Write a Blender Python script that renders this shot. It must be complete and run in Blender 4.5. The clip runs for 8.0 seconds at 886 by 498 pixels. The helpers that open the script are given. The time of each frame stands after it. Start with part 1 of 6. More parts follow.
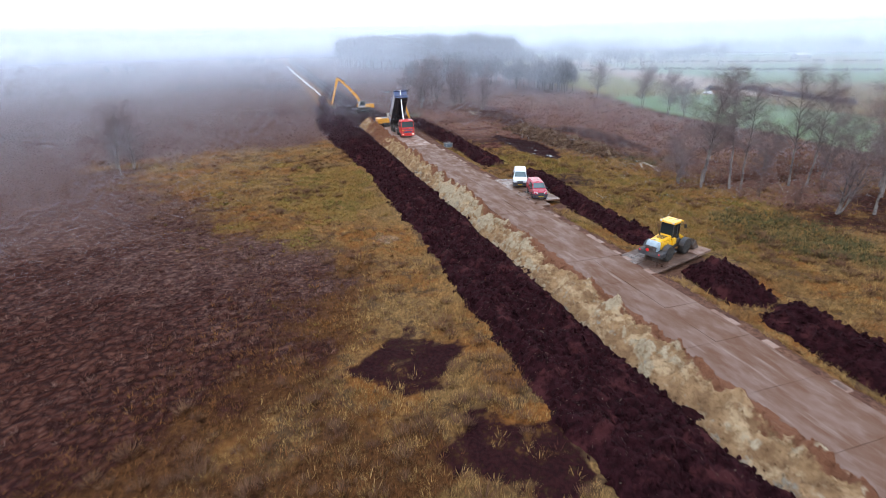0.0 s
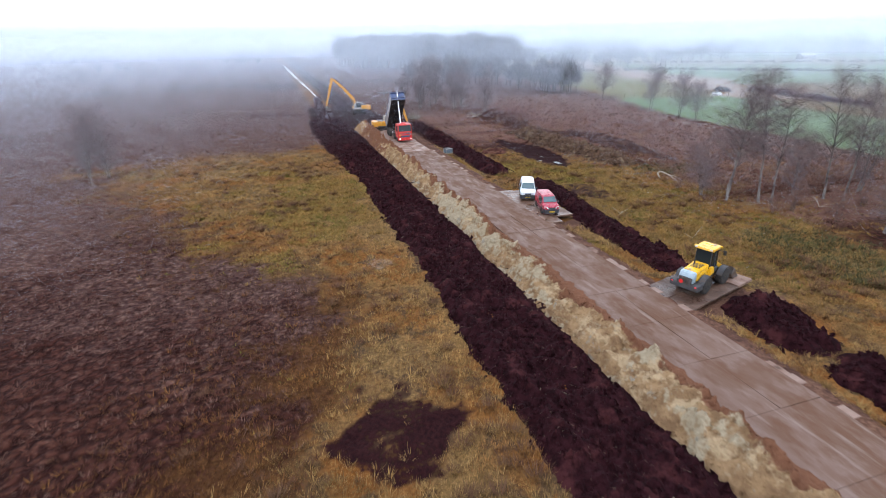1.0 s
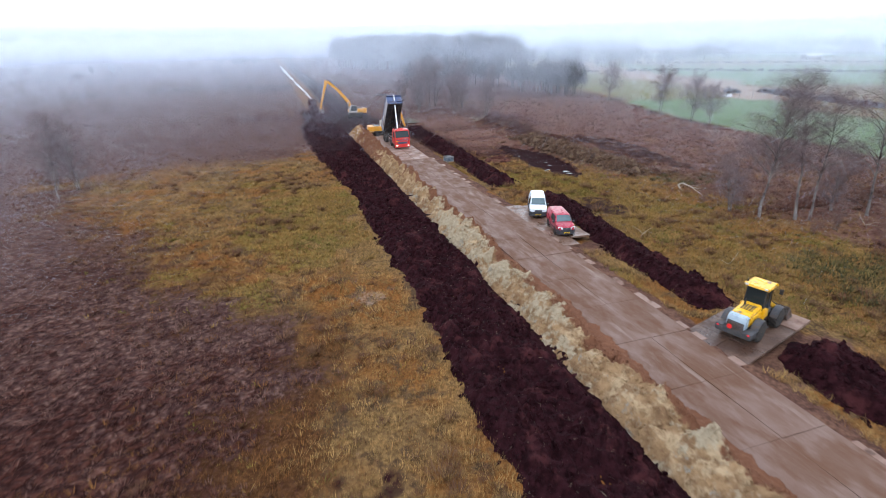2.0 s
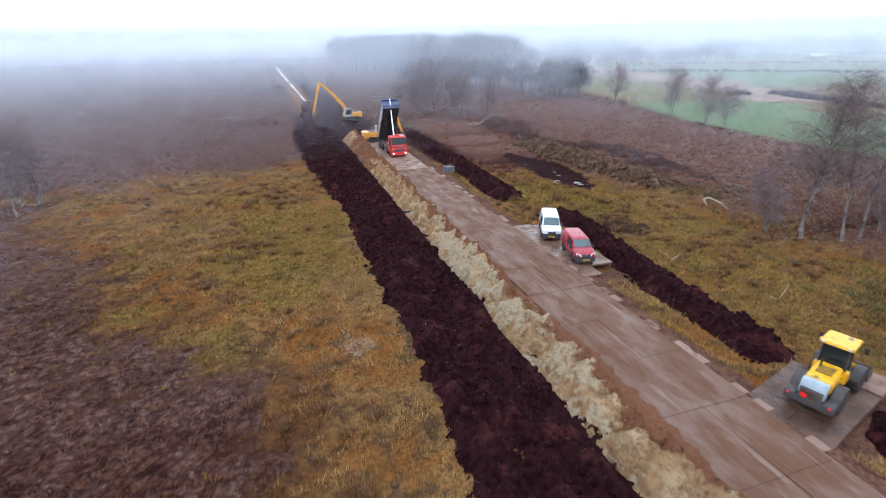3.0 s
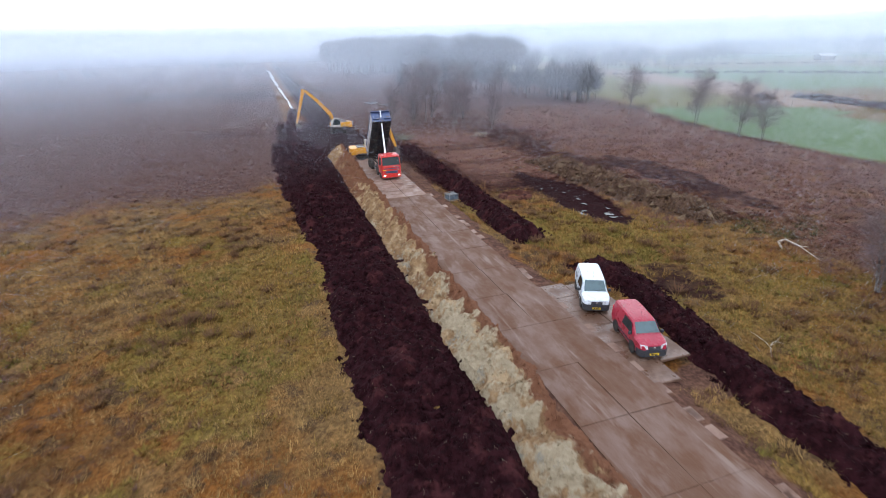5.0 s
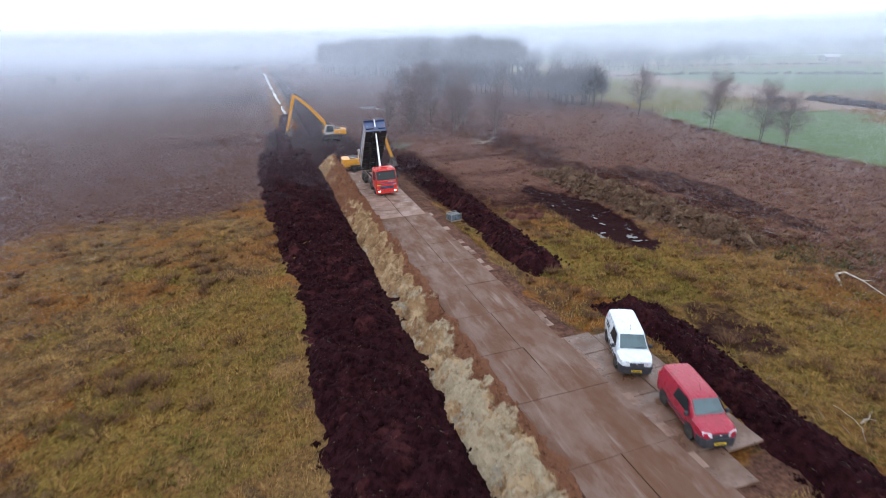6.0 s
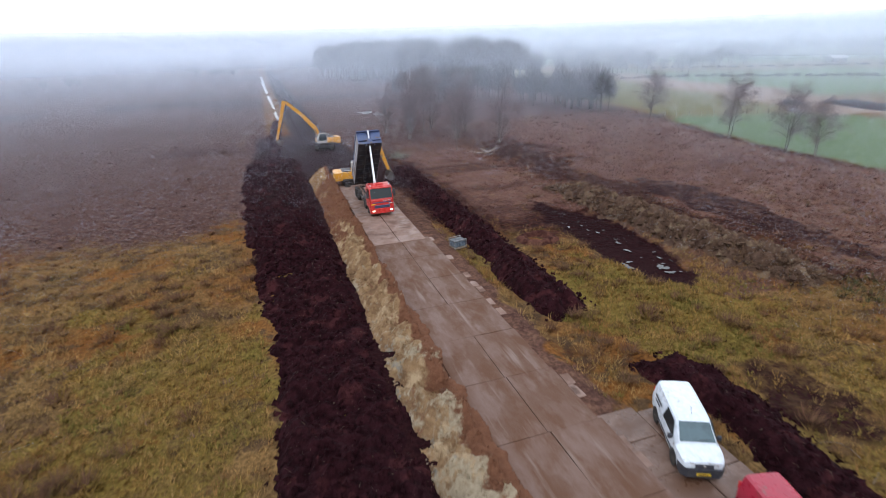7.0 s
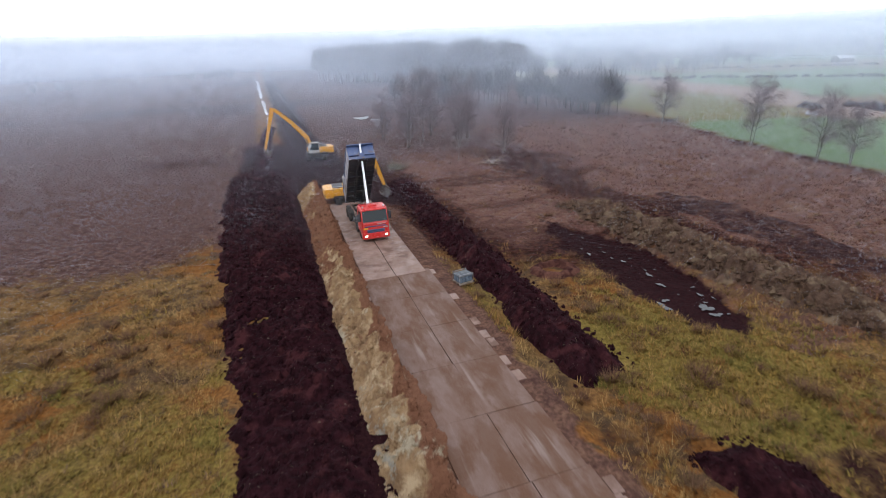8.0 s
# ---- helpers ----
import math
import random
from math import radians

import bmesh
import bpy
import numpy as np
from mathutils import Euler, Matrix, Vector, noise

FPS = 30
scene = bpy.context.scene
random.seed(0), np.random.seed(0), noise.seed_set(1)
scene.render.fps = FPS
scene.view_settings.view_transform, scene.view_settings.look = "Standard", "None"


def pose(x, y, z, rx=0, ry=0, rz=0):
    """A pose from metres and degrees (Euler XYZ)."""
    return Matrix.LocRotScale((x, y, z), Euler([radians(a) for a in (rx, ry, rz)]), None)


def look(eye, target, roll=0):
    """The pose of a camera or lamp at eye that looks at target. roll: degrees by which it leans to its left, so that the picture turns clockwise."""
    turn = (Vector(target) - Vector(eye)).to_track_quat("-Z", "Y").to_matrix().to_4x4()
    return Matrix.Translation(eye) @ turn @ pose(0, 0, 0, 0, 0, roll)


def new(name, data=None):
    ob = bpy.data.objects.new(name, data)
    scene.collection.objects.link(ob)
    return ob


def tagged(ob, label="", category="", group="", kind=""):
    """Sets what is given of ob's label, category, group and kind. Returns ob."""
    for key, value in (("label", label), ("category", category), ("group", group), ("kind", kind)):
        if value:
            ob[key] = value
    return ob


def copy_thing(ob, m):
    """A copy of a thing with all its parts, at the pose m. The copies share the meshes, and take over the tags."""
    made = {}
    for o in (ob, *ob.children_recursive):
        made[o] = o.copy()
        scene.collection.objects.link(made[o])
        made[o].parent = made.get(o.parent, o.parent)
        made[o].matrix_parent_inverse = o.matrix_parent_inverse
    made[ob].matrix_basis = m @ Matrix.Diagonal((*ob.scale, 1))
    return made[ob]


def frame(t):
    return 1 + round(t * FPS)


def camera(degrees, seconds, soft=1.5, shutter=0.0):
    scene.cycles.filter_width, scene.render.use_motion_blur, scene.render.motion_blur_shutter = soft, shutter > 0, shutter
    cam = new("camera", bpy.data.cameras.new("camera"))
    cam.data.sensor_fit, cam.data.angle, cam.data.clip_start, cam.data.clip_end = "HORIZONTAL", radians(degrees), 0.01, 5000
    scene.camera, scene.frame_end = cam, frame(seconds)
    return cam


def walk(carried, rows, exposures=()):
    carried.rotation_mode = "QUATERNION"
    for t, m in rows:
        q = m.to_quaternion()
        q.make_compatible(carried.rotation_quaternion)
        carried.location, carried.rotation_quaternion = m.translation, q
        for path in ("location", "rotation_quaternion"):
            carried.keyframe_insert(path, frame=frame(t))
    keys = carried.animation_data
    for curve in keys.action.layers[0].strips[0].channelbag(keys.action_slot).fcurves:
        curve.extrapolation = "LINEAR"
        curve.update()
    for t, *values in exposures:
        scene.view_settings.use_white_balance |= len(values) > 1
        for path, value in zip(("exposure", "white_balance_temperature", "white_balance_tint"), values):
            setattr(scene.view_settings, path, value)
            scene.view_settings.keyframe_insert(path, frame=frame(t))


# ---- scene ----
cam = camera(81.9, 8.0, soft=0.8, shutter=0.5)
PATH = [
    (0, (-0.543, 0.361, 17.148), (0.015, 2.123, 16.384), -0.9),
    (0.5, (0.395, 3.351, 17.019), (0.954, 5.113, 16.254), -0.8),
    (1, (1.328, 6.361, 16.905), (1.889, 8.122, 16.14), -0.8),
    (1.5, (2.258, 9.39, 16.805), (2.82, 11.151, 16.041), -0.8),
    (3, (5.042, 18.597, 16.584), (5.609, 20.357, 15.823), -0.9),
    (3.5, (5.973, 21.705, 16.532), (6.542, 23.465, 15.772), -0.9),
    (4, (6.908, 24.834, 16.489), (7.48, 26.594, 15.731), -1.0),
    (4.5, (7.849, 27.983, 16.454), (8.422, 29.743, 15.697), -1.1),
    (6, (10.72, 37.552, 16.385), (11.298, 39.314, 15.635), -1.4),
    (6.5, (11.699, 40.783, 16.37), (12.278, 42.546, 15.624), -1.5),
    (7, (12.691, 44.034, 16.357), (13.27, 45.799, 15.614), -1.6),
    (7.5, (13.697, 47.307, 16.346), (14.277, 49.072, 15.606), -1.8),
    (8, (14.72, 50.6, 16.335), (15.299, 52.367, 15.599), -1.9),
]
walk(cam, [(t, look(eye, target, roll)) for t, eye, target, roll in PATH],
     exposures=((0, 0.20, 6000, 11), (4.5, 0.08, 6050, 11), (8, -0.18, 6250, 12)))

# ---------------------------------------------------------------- daylight
world = bpy.data.worlds.new("overcast")
scene.world = world
world.use_nodes = True
wn = world.node_tree
wn.nodes.clear()
w_out = wn.nodes.new("ShaderNodeOutputWorld")
w_bg = wn.nodes.new("ShaderNodeBackground")
w_sky = wn.nodes.new("ShaderNodeTexSky")
w_sky.sky_type = "NISHITA"
w_sky.sun_disc = False
w_sky.sun_elevation = radians(24)
w_sky.sun_rotation = radians(200)
w_sky.air_density, w_sky.dust_density = 1.0, 6.0
# cloud deck: brighter towards the zenith, as under any even overcast
w_tc = wn.nodes.new("ShaderNodeTexCoord")
w_sep = wn.nodes.new("ShaderNodeSeparateXYZ")
w_ramp = wn.nodes.new("ShaderNodeValToRGB")
w_ramp.color_ramp.elements[0].position, w_ramp.color_ramp.elements[0].color = 0.0, (0.80, 0.90, 1.0, 1)
w_ramp.color_ramp.elements[1].position, w_ramp.color_ramp.elements[1].color = 0.9, (0.86, 0.94, 1.07, 1)
w_el = w_ramp.color_ramp.elements.new(0.10)
w_el.color = (1.2, 1.2, 1.2, 1)
w_el = w_ramp.color_ramp.elements.new(0.04)
w_el.color = (1.12, 1.17, 1.2, 1)
w_mul = wn.nodes.new("ShaderNodeVectorMath")
w_mul.operation = "SCALE"
w_mul.inputs["Scale"].default_value = 20.0
w_mix = wn.nodes.new("ShaderNodeMix")
w_mix.data_type = "RGBA"
w_mix.inputs["Factor"].default_value = 0.93
wn.links.new(w_tc.outputs["Generated"], w_sep.inputs[0])
wn.links.new(w_sep.outputs["Z"], w_ramp.inputs["Fac"])
wn.links.new(w_ramp.outputs["Color"], w_mul.inputs[0])
wn.links.new(w_sky.outputs["Color"], w_mix.inputs["A"])
wn.links.new(w_mul.outputs["Vector"], w_mix.inputs["B"])
wn.links.new(w_mix.outputs["Result"], w_bg.inputs["Color"])
wn.links.new(w_bg.outputs[0], w_out.inputs[0])
w_bg.inputs["Strength"].default_value = 0.09

sun_lamp = bpy.data.lights.new("sun", "SUN")
sun_lamp.energy, sun_lamp.angle, sun_lamp.color = 0.7, radians(30), (1.0, 0.97, 0.93)
sun = new("sun", sun_lamp)
sun.matrix_world = look((0, 0, 100), (25, 45, 0))

# ---------------------------------------------------------------- materials
def material(name, base, other=None, scale=3.0, third=None, third_scale=0.5, third_amount=0.5, rough=0.85, rough_var=0.0, metal=0.0,
             bump=0.0, bump_scale=20.0, stretch=(1, 1, 1), spec=0.3, space="Object", vary=0.0, detail=6.0, coat=0.0):
    """A two-scale procedural surface: base to other by fine noise, a third tone by broad noise, relief by a bump."""
    m = bpy.data.materials.new(name)
    m.use_nodes = True
    nt = m.node_tree
    b = nt.nodes["Principled BSDF"]
    b.inputs["Roughness"].default_value = rough
    b.inputs["Metallic"].default_value = metal
    b.inputs["Specular IOR Level"].default_value = spec
    b.inputs["Coat Weight"].default_value = coat
    N, Lk = nt.nodes.new, nt.links.new
    if space == "World":
        src = N("ShaderNodeNewGeometry").outputs["Position"]
    else:
        src = N("ShaderNodeTexCoord").outputs["Object"]
    mp = N("ShaderNodeMapping")
    mp.inputs["Scale"].default_value = stretch
    Lk(src, mp.inputs["Vector"])

    def noise_of(sc, det=detail):
        n = N("ShaderNodeTexNoise")
        n.inputs["Scale"].default_value = sc
        n.inputs["Detail"].default_value = det
        n.inputs["Roughness"].default_value = 0.62
        Lk(mp.outputs[0], n.inputs["Vector"])
        return n.outputs["Fac"]

    def ramp(fac, lo, hi):
        r = N("ShaderNodeMapRange")
        r.interpolation_type = "SMOOTHSTEP"
        r.inputs["From Min"].default_value, r.inputs["From Max"].default_value = lo, hi
        Lk(fac, r.inputs["Value"])
        return r.outputs["Result"]

    def mix(fac, a, c):
        x = N("ShaderNodeMix")
        x.data_type = "RGBA"
        for sock, v in (("Factor", fac), ("A", a), ("B", c)):
            if isinstance(v, (tuple, float, int)):
                x.inputs[sock].default_value = (*v, 1) if isinstance(v, tuple) else v
            else:
                Lk(v, x.inputs[sock])
        return x.outputs["Result"]

    col = base
    if other:
        col = mix(ramp(noise_of(scale), 0.35, 0.65), base, other)
    if third:
        col = mix(ramp(noise_of(third_scale), 0.62 - 0.25 * third_amount, 0.75 - 0.25 * third_amount), col, third)
    if vary:
        hs = N("ShaderNodeHueSaturation")
        mr = N("ShaderNodeMapRange")
        mr.inputs["To Min"].default_value, mr.inputs["To Max"].default_value = 1 - vary, 1 + vary
        Lk(N("ShaderNodeNewGeometry").outputs["Random Per Island"], mr.inputs["Value"])
        Lk(mr.outputs[0], hs.inputs["Value"])
        if isinstance(col, tuple):
            hs.inputs["Color"].default_value = (*col, 1)
        else:
            Lk(col, hs.inputs["Color"])
        col = hs.outputs["Color"]
    if isinstance(col, tuple):
        b.inputs["Base Color"].default_value = (*col, 1)
    else:
        Lk(col, b.inputs["Base Color"])
    if rough_var:
        mr = N("ShaderNodeMapRange")
        mr.inputs["To Min"].default_value, mr.inputs["To Max"].default_value = rough - rough_var, min(1, rough + rough_var)
        Lk(ramp(noise_of(third_scale * 1.7), 0.35, 0.65), mr.inputs["Value"])
        Lk(mr.outputs[0], b.inputs["Roughness"])
    if bump:
        bp = N("ShaderNodeBump")
        bp.inputs["Strength"].default_value = bump
        bp.inputs["Distance"].default_value = 0.3 / bump_scale * 3
        Lk(noise_of(bump_scale, 8), bp.inputs["Height"])
        Lk(bp.outputs[0], b.inputs["Normal"])
    return m


def ground_material():
    """Moor soil: zones come from the ground mesh's own mask layers, their ragged borders and grain from noise."""
    m = bpy.data.materials.new("moor_ground")
    m.use_nodes = True
    nt = m.node_tree
    b = nt.nodes["Principled BSDF"]
    b.inputs["Specular IOR Level"].default_value = 0.06
    N, Lk = nt.nodes.new, nt.links.new
    pos = N("ShaderNodeNewGeometry").outputs["Position"]

    def noise_of(sc, det=6.0, rough=0.6):
        n = N("ShaderNodeTexNoise")
        n.inputs["Scale"].default_value, n.inputs["Detail"].default_value, n.inputs["Roughness"].default_value = sc, det, rough
        Lk(pos, n.inputs["Vector"])
        return n.outputs["Fac"]

    def smooth(fac, lo, hi):
        r = N("ShaderNodeMapRange")
        r.interpolation_type = "SMOOTHSTEP"
        r.inputs["From Min"].default_value, r.inputs["From Max"].default_value = lo, hi
        Lk(fac, r.inputs["Value"])
        return r.outputs["Result"]

    def calc(op, a, c):
        x = N("ShaderNodeMath")
        x.operation = op
        for i, v in enumerate((a, c)):
            if isinstance(v, (int, float)):
                x.inputs[i].default_value = v
            else:
                Lk(v, x.inputs[i])
        return x.outputs[0]

    def mix(fac, a, c):
        x = N("ShaderNodeMix")
        x.data_type = "RGBA"
        for sock, v in (("Factor", fac), ("A", a), ("B", c)):
            if isinstance(v, tuple):
                x.inputs[sock].default_value = (*v, 1)
            else:
                Lk(v, x.inputs[sock])
        return x.outputs["Result"]

    fine, mid, broad = noise_of(5.0, 8), noise_of(0.9, 6), noise_of(0.12, 5)

    def mask(name):
        a = N("ShaderNodeAttribute")
        a.attribute_name = name
        jit = calc("MULTIPLY", calc("SUBTRACT", calc("ADD", mid, fine), 1.0), 0.9)
        return smooth(calc("ADD", a.outputs["Fac"], jit), 0.25, 0.75)

    fs, ms, bs = smooth(fine, 0.3, 0.7), smooth(mid, 0.35, 0.65), smooth(broad, 0.4, 0.62)
    gold = mix(fs, (0.088, 0.050, 0.0185), (0.240, 0.142, 0.053))
    gold = mix(ms, gold, mix(fs, (0.064, 0.038, 0.0165), (0.158, 0.096, 0.041)))
    gold = mix(bs, gold, mix(fs, (0.098, 0.038, 0.0095), (0.205, 0.083, 0.0205)))
    clump = smooth(noise_of(0.6, 5), 0.50, 0.60)
    gold = mix(clump, gold, mix(fs, (0.045, 0.026, 0.014), (0.105, 0.062, 0.030)))
    # cushions of heather half a metre across: lit tops and shade between them painted as tones
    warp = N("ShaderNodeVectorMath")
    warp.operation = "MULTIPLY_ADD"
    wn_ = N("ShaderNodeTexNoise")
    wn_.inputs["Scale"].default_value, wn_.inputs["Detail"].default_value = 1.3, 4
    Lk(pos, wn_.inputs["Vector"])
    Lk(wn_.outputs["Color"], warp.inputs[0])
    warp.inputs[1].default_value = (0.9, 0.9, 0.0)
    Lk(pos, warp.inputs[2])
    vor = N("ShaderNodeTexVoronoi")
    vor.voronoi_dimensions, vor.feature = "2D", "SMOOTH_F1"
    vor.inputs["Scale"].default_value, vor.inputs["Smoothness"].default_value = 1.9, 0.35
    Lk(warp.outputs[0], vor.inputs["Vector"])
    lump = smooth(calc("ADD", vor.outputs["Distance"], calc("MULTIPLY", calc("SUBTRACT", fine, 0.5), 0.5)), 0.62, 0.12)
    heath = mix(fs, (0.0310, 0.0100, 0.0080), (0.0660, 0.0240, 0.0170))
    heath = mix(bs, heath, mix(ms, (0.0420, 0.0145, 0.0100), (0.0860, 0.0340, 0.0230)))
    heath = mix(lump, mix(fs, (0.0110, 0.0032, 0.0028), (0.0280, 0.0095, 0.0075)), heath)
    # far heather: haze-like paling put into its colour
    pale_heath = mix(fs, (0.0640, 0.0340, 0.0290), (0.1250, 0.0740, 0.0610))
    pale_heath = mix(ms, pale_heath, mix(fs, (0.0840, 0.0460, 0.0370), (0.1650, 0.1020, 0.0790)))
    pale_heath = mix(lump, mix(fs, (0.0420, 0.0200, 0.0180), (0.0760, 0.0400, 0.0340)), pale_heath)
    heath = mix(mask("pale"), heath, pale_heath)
    green = mix(fs, (0.0840, 0.0580, 0.0120), (0.1900, 0.1330, 0.0330))
    field = mix(ms, (0.084, 0.130, 0.060), (0.114, 0.160, 0.078))
    russet = mix(fs, (0.092, 0.046, 0.034), (0.190, 0.106, 0.074))
    russet = mix(ms, russet, mix(fs, (0.066, 0.029, 0.024), (0.140, 0.071, 0.054)))
    rust = mix(fs, (0.036, 0.0150, 0.0062), (0.105, 0.046, 0.0165))
    tan = mix(ms, (0.198, 0.145, 0.112), (0.251, 0.191, 0.152))
    bare = mix(fs, (0.0080, 0.0017, 0.0028), (0.0240, 0.0069, 0.0074))
    soil = mix(ms, mix(fs, (0.0740, 0.0360, 0.0240), (0.1480, 0.0800, 0.0520)), mix(fs, (0.0400, 0.0190, 0.0150), (0.1000, 0.0500, 0.0360)))
    col = mix(mask("rust"), gold, rust)
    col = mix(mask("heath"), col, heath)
    col = mix(mask("russet"), col, russet)
    col = mix(mask("green"), col, green)
    col = mix(mask("field"), col, field)
    col = mix(mask("tan"), col, tan)
    col = mix(mask("soil"), col, soil)
    col = mix(mask("bare"), col, bare)
    Lk(col, b.inputs["Base Color"])
    b.inputs["Roughness"].default_value = 0.95
    bp = N("ShaderNodeBump")
    bp.inputs["Strength"].default_value, bp.inputs["Distance"].default_value = 0.9, 0.25
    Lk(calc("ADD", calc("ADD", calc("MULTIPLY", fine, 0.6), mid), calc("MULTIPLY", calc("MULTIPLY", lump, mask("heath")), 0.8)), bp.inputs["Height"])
    Lk(bp.outputs[0], b.inputs["Normal"])
    return m


M = {}
M["ground"] = ground_material()
M["peat"] = material("wet_peat", (0.0088, 0.0020, 0.0030), (0.0235, 0.0064, 0.0085), 2.2, (0.044, 0.0130, 0.0140), 0.6, 0.36, rough=0.95, bump=0.9, bump_scale=6, space="World", spec=0.06)
M["grass_gold"] = material("dry_moor_grass", (0.300, 0.182, 0.064), (0.126, 0.079, 0.032), 0.5, (0.195, 0.090, 0.031), 0.14, 0.45, rough=0.9, space="World", vary=0.55, spec=0.1)
M["grass_green"] = material("green_moss_grass", (0.1900, 0.1230, 0.0290), (0.2150, 0.1260, 0.0400), 0.7, (0.1150, 0.0980, 0.0230), 0.2, 0.6, rough=0.9, space="World", vary=0.45, spec=0.1)
M["heather"] = material("heather_twigs", (0.0560, 0.0205, 0.0150), (0.0960, 0.0400, 0.0270), 0.5, (0.0370, 0.0118, 0.0090), 0.15, 0.6, rough=0.95, space="World", vary=0.5, spec=0.1)
M["russet"] = material("pale_russet_moor_grass", (0.150, 0.078, 0.052), (0.100, 0.047, 0.036), 0.3, (0.21, 0.128, 0.080), 0.22, 0.35, rough=0.95, space="World", vary=0.4, spec=0.1)
M["rust_grass"] = material("rust_brown_grass", (0.128, 0.056, 0.019), (0.078, 0.034, 0.014), 0.5, (0.175, 0.082, 0.024), 0.25, 0.4, rough=0.9, space="World", vary=0.45, spec=0.1)
M["heather_bush"] = material("grey_heather", (0.092, 0.046, 0.028), (0.130, 0.073, 0.041), 0.8, rough=0.95, space="World", vary=0.35, spec=0.1)
M["straw"] = material("pale_straw", (0.30, 0.195, 0.078), (0.22, 0.135, 0.050), 0.8, rough=0.9, space="World", vary=0.35, spec=0.1)
M["turf"] = material("grey_brown_turf", (0.190, 0.122, 0.075), (0.100, 0.058, 0.038), 0.8, rough=0.95, space="World", vary=0.4, spec=0.1)
M["rush"] = material("dark_rushes", (0.042, 0.046, 0.019), (0.078, 0.069, 0.030), 0.5, rough=0.9, space="World", vary=0.3, spec=0.1)
M["water"] = material("standing_water", (0.01, 0.009, 0.009), rough=0.04, spec=0.5)
M["bark"] = material("birch_bark", (0.20, 0.180, 0.170), (0.095, 0.080, 0.074), 1.1, (0.040, 0.032, 0.030), 0.9, 0.6, rough=0.85, stretch=(1, 1, 1.6))
M["twig"] = material("bare_twigs", (0.120, 0.086, 0.090), (0.175, 0.130, 0.134), 1.0, rough=0.95, vary=0.25, spec=0.1)
M["dark_wood"] = material("dark_tree_bark", (0.06, 0.048, 0.042), (0.11, 0.09, 0.08), 2.0, rough=0.95)
M["stick"] = material("brown_dead_sticks", (0.20, 0.15, 0.105), (0.12, 0.085, 0.06), 4.0, rough=0.95)
M["bleached"] = material("bleached_branch", (0.5, 0.46, 0.40), (0.30, 0.26, 0.21), 4.0, rough=0.9)

# ---------------------------------------------------------------- mesh helpers
def link_mesh(name, verts, faces, mat=None, parent=None, smooth=False):
    me = bpy.data.meshes.new(name)
    me.from_pydata([tuple(v) for v in verts], [], [tuple(f) for f in faces])
    if smooth:
        me.polygons.foreach_set("use_smooth", [True] * len(me.polygons))
    if mat:
        me.materials.append(mat)
    ob = new(name, me)
    if parent:
        ob.parent = parent
    return ob


def tri_mesh(name, co, mat):
    """Loose triangles from an array of n x 3 x 3 corner places."""
    n = len(co)
    me = bpy.data.meshes.new(name)
    me.vertices.add(n * 3)
    me.loops.add(n * 3)
    me.polygons.add(n)
    me.vertices.foreach_set("co", np.ascontiguousarray(co, dtype=np.float32).ravel())
    me.loops.foreach_set("vertex_index", np.arange(n * 3, dtype=np.int32))
    me.polygons.foreach_set("loop_start", np.arange(0, n * 3, 3, dtype=np.int32))
    me.update(calc_edges=True)
    me.materials.append(mat)
    return new(name, me)


def grid_mesh(name, X, Y, Z, mat, smooth=True):
    """A sheet over a grid of places (arrays of one shape)."""
    ny, nx = X.shape
    idx = np.arange(nx * ny).reshape(ny, nx)
    quads = np.stack([idx[:-1, :-1], idx[:-1, 1:], idx[1:, 1:], idx[1:, :-1]], -1).reshape(-1, 4)
    me = bpy.data.meshes.new(name)
    me.vertices.add(nx * ny)
    me.vertices.foreach_set("co", np.stack([X, Y, Z], -1).astype(np.float32).ravel())
    me.loops.add(len(quads) * 4)
    me.loops.foreach_set("vertex_index", quads.astype(np.int32).ravel())
    me.polygons.add(len(quads))
    me.polygons.foreach_set("loop_start", np.arange(0, len(quads) * 4, 4, dtype=np.int32))
    me.polygons.foreach_set("use_smooth", [smooth] * len(quads))
    me.update(calc_edges=True)
    me.materials.append(mat)
    return new(name, me)


def lattice(ix, iy, seed):
    h = (ix.astype(np.int64) * 374761393 + iy.astype(np.int64) * 668265263 + seed * 974711) & 0xFFFFFFFF
    h = ((h ^ (h >> 13)) * 1274126177) & 0xFFFFFFFF
    return ((h ^ (h >> 16)) & 0xFFFF) / 65535.0


def vnoise(x, y, seed=0):
    x, y = np.asarray(x, float), np.asarray(y, float)
    ix, iy = np.floor(x), np.floor(y)
    fx, fy = x - ix, y - iy
    fx, fy = fx * fx * (3 - 2 * fx), fy * fy * (3 - 2 * fy)
    a, b = lattice(ix, iy, seed), lattice(ix + 1, iy, seed)
    c, d = lattice(ix, iy + 1, seed), lattice(ix + 1, iy + 1, seed)
    return (a + (b - a) * fx) * (1 - fy) + (c + (d - c) * fx) * fy


def fbm(x, y, seed=0, octaves=4):
    """Summed noise between -1 and 1."""
    out, amp, total = 0.0, 1.0, 0.0
    for k in range(octaves):
        out = out + amp * (vnoise(x * 2 ** k, y * 2 ** k, seed + 17 * k) * 2 - 1)
        total, amp = total + amp, amp * 0.55
    return out / total


def step(a, b, x):
    t = np.clip((x - a) / (b - a), 0, 1)
    return t * t * (3 - 2 * t)


def blob(x, y, cx, cy, rx, ry, seed, rough=0.5):
    """1 inside an uneven oval, 0 outside."""
    d = np.hypot((x - cx) / rx, (y - cy) / ry) + rough * 0.8 * fbm(x / 2.5, y / 2.5, seed, 5)
    return step(1.15, 0.85, d)


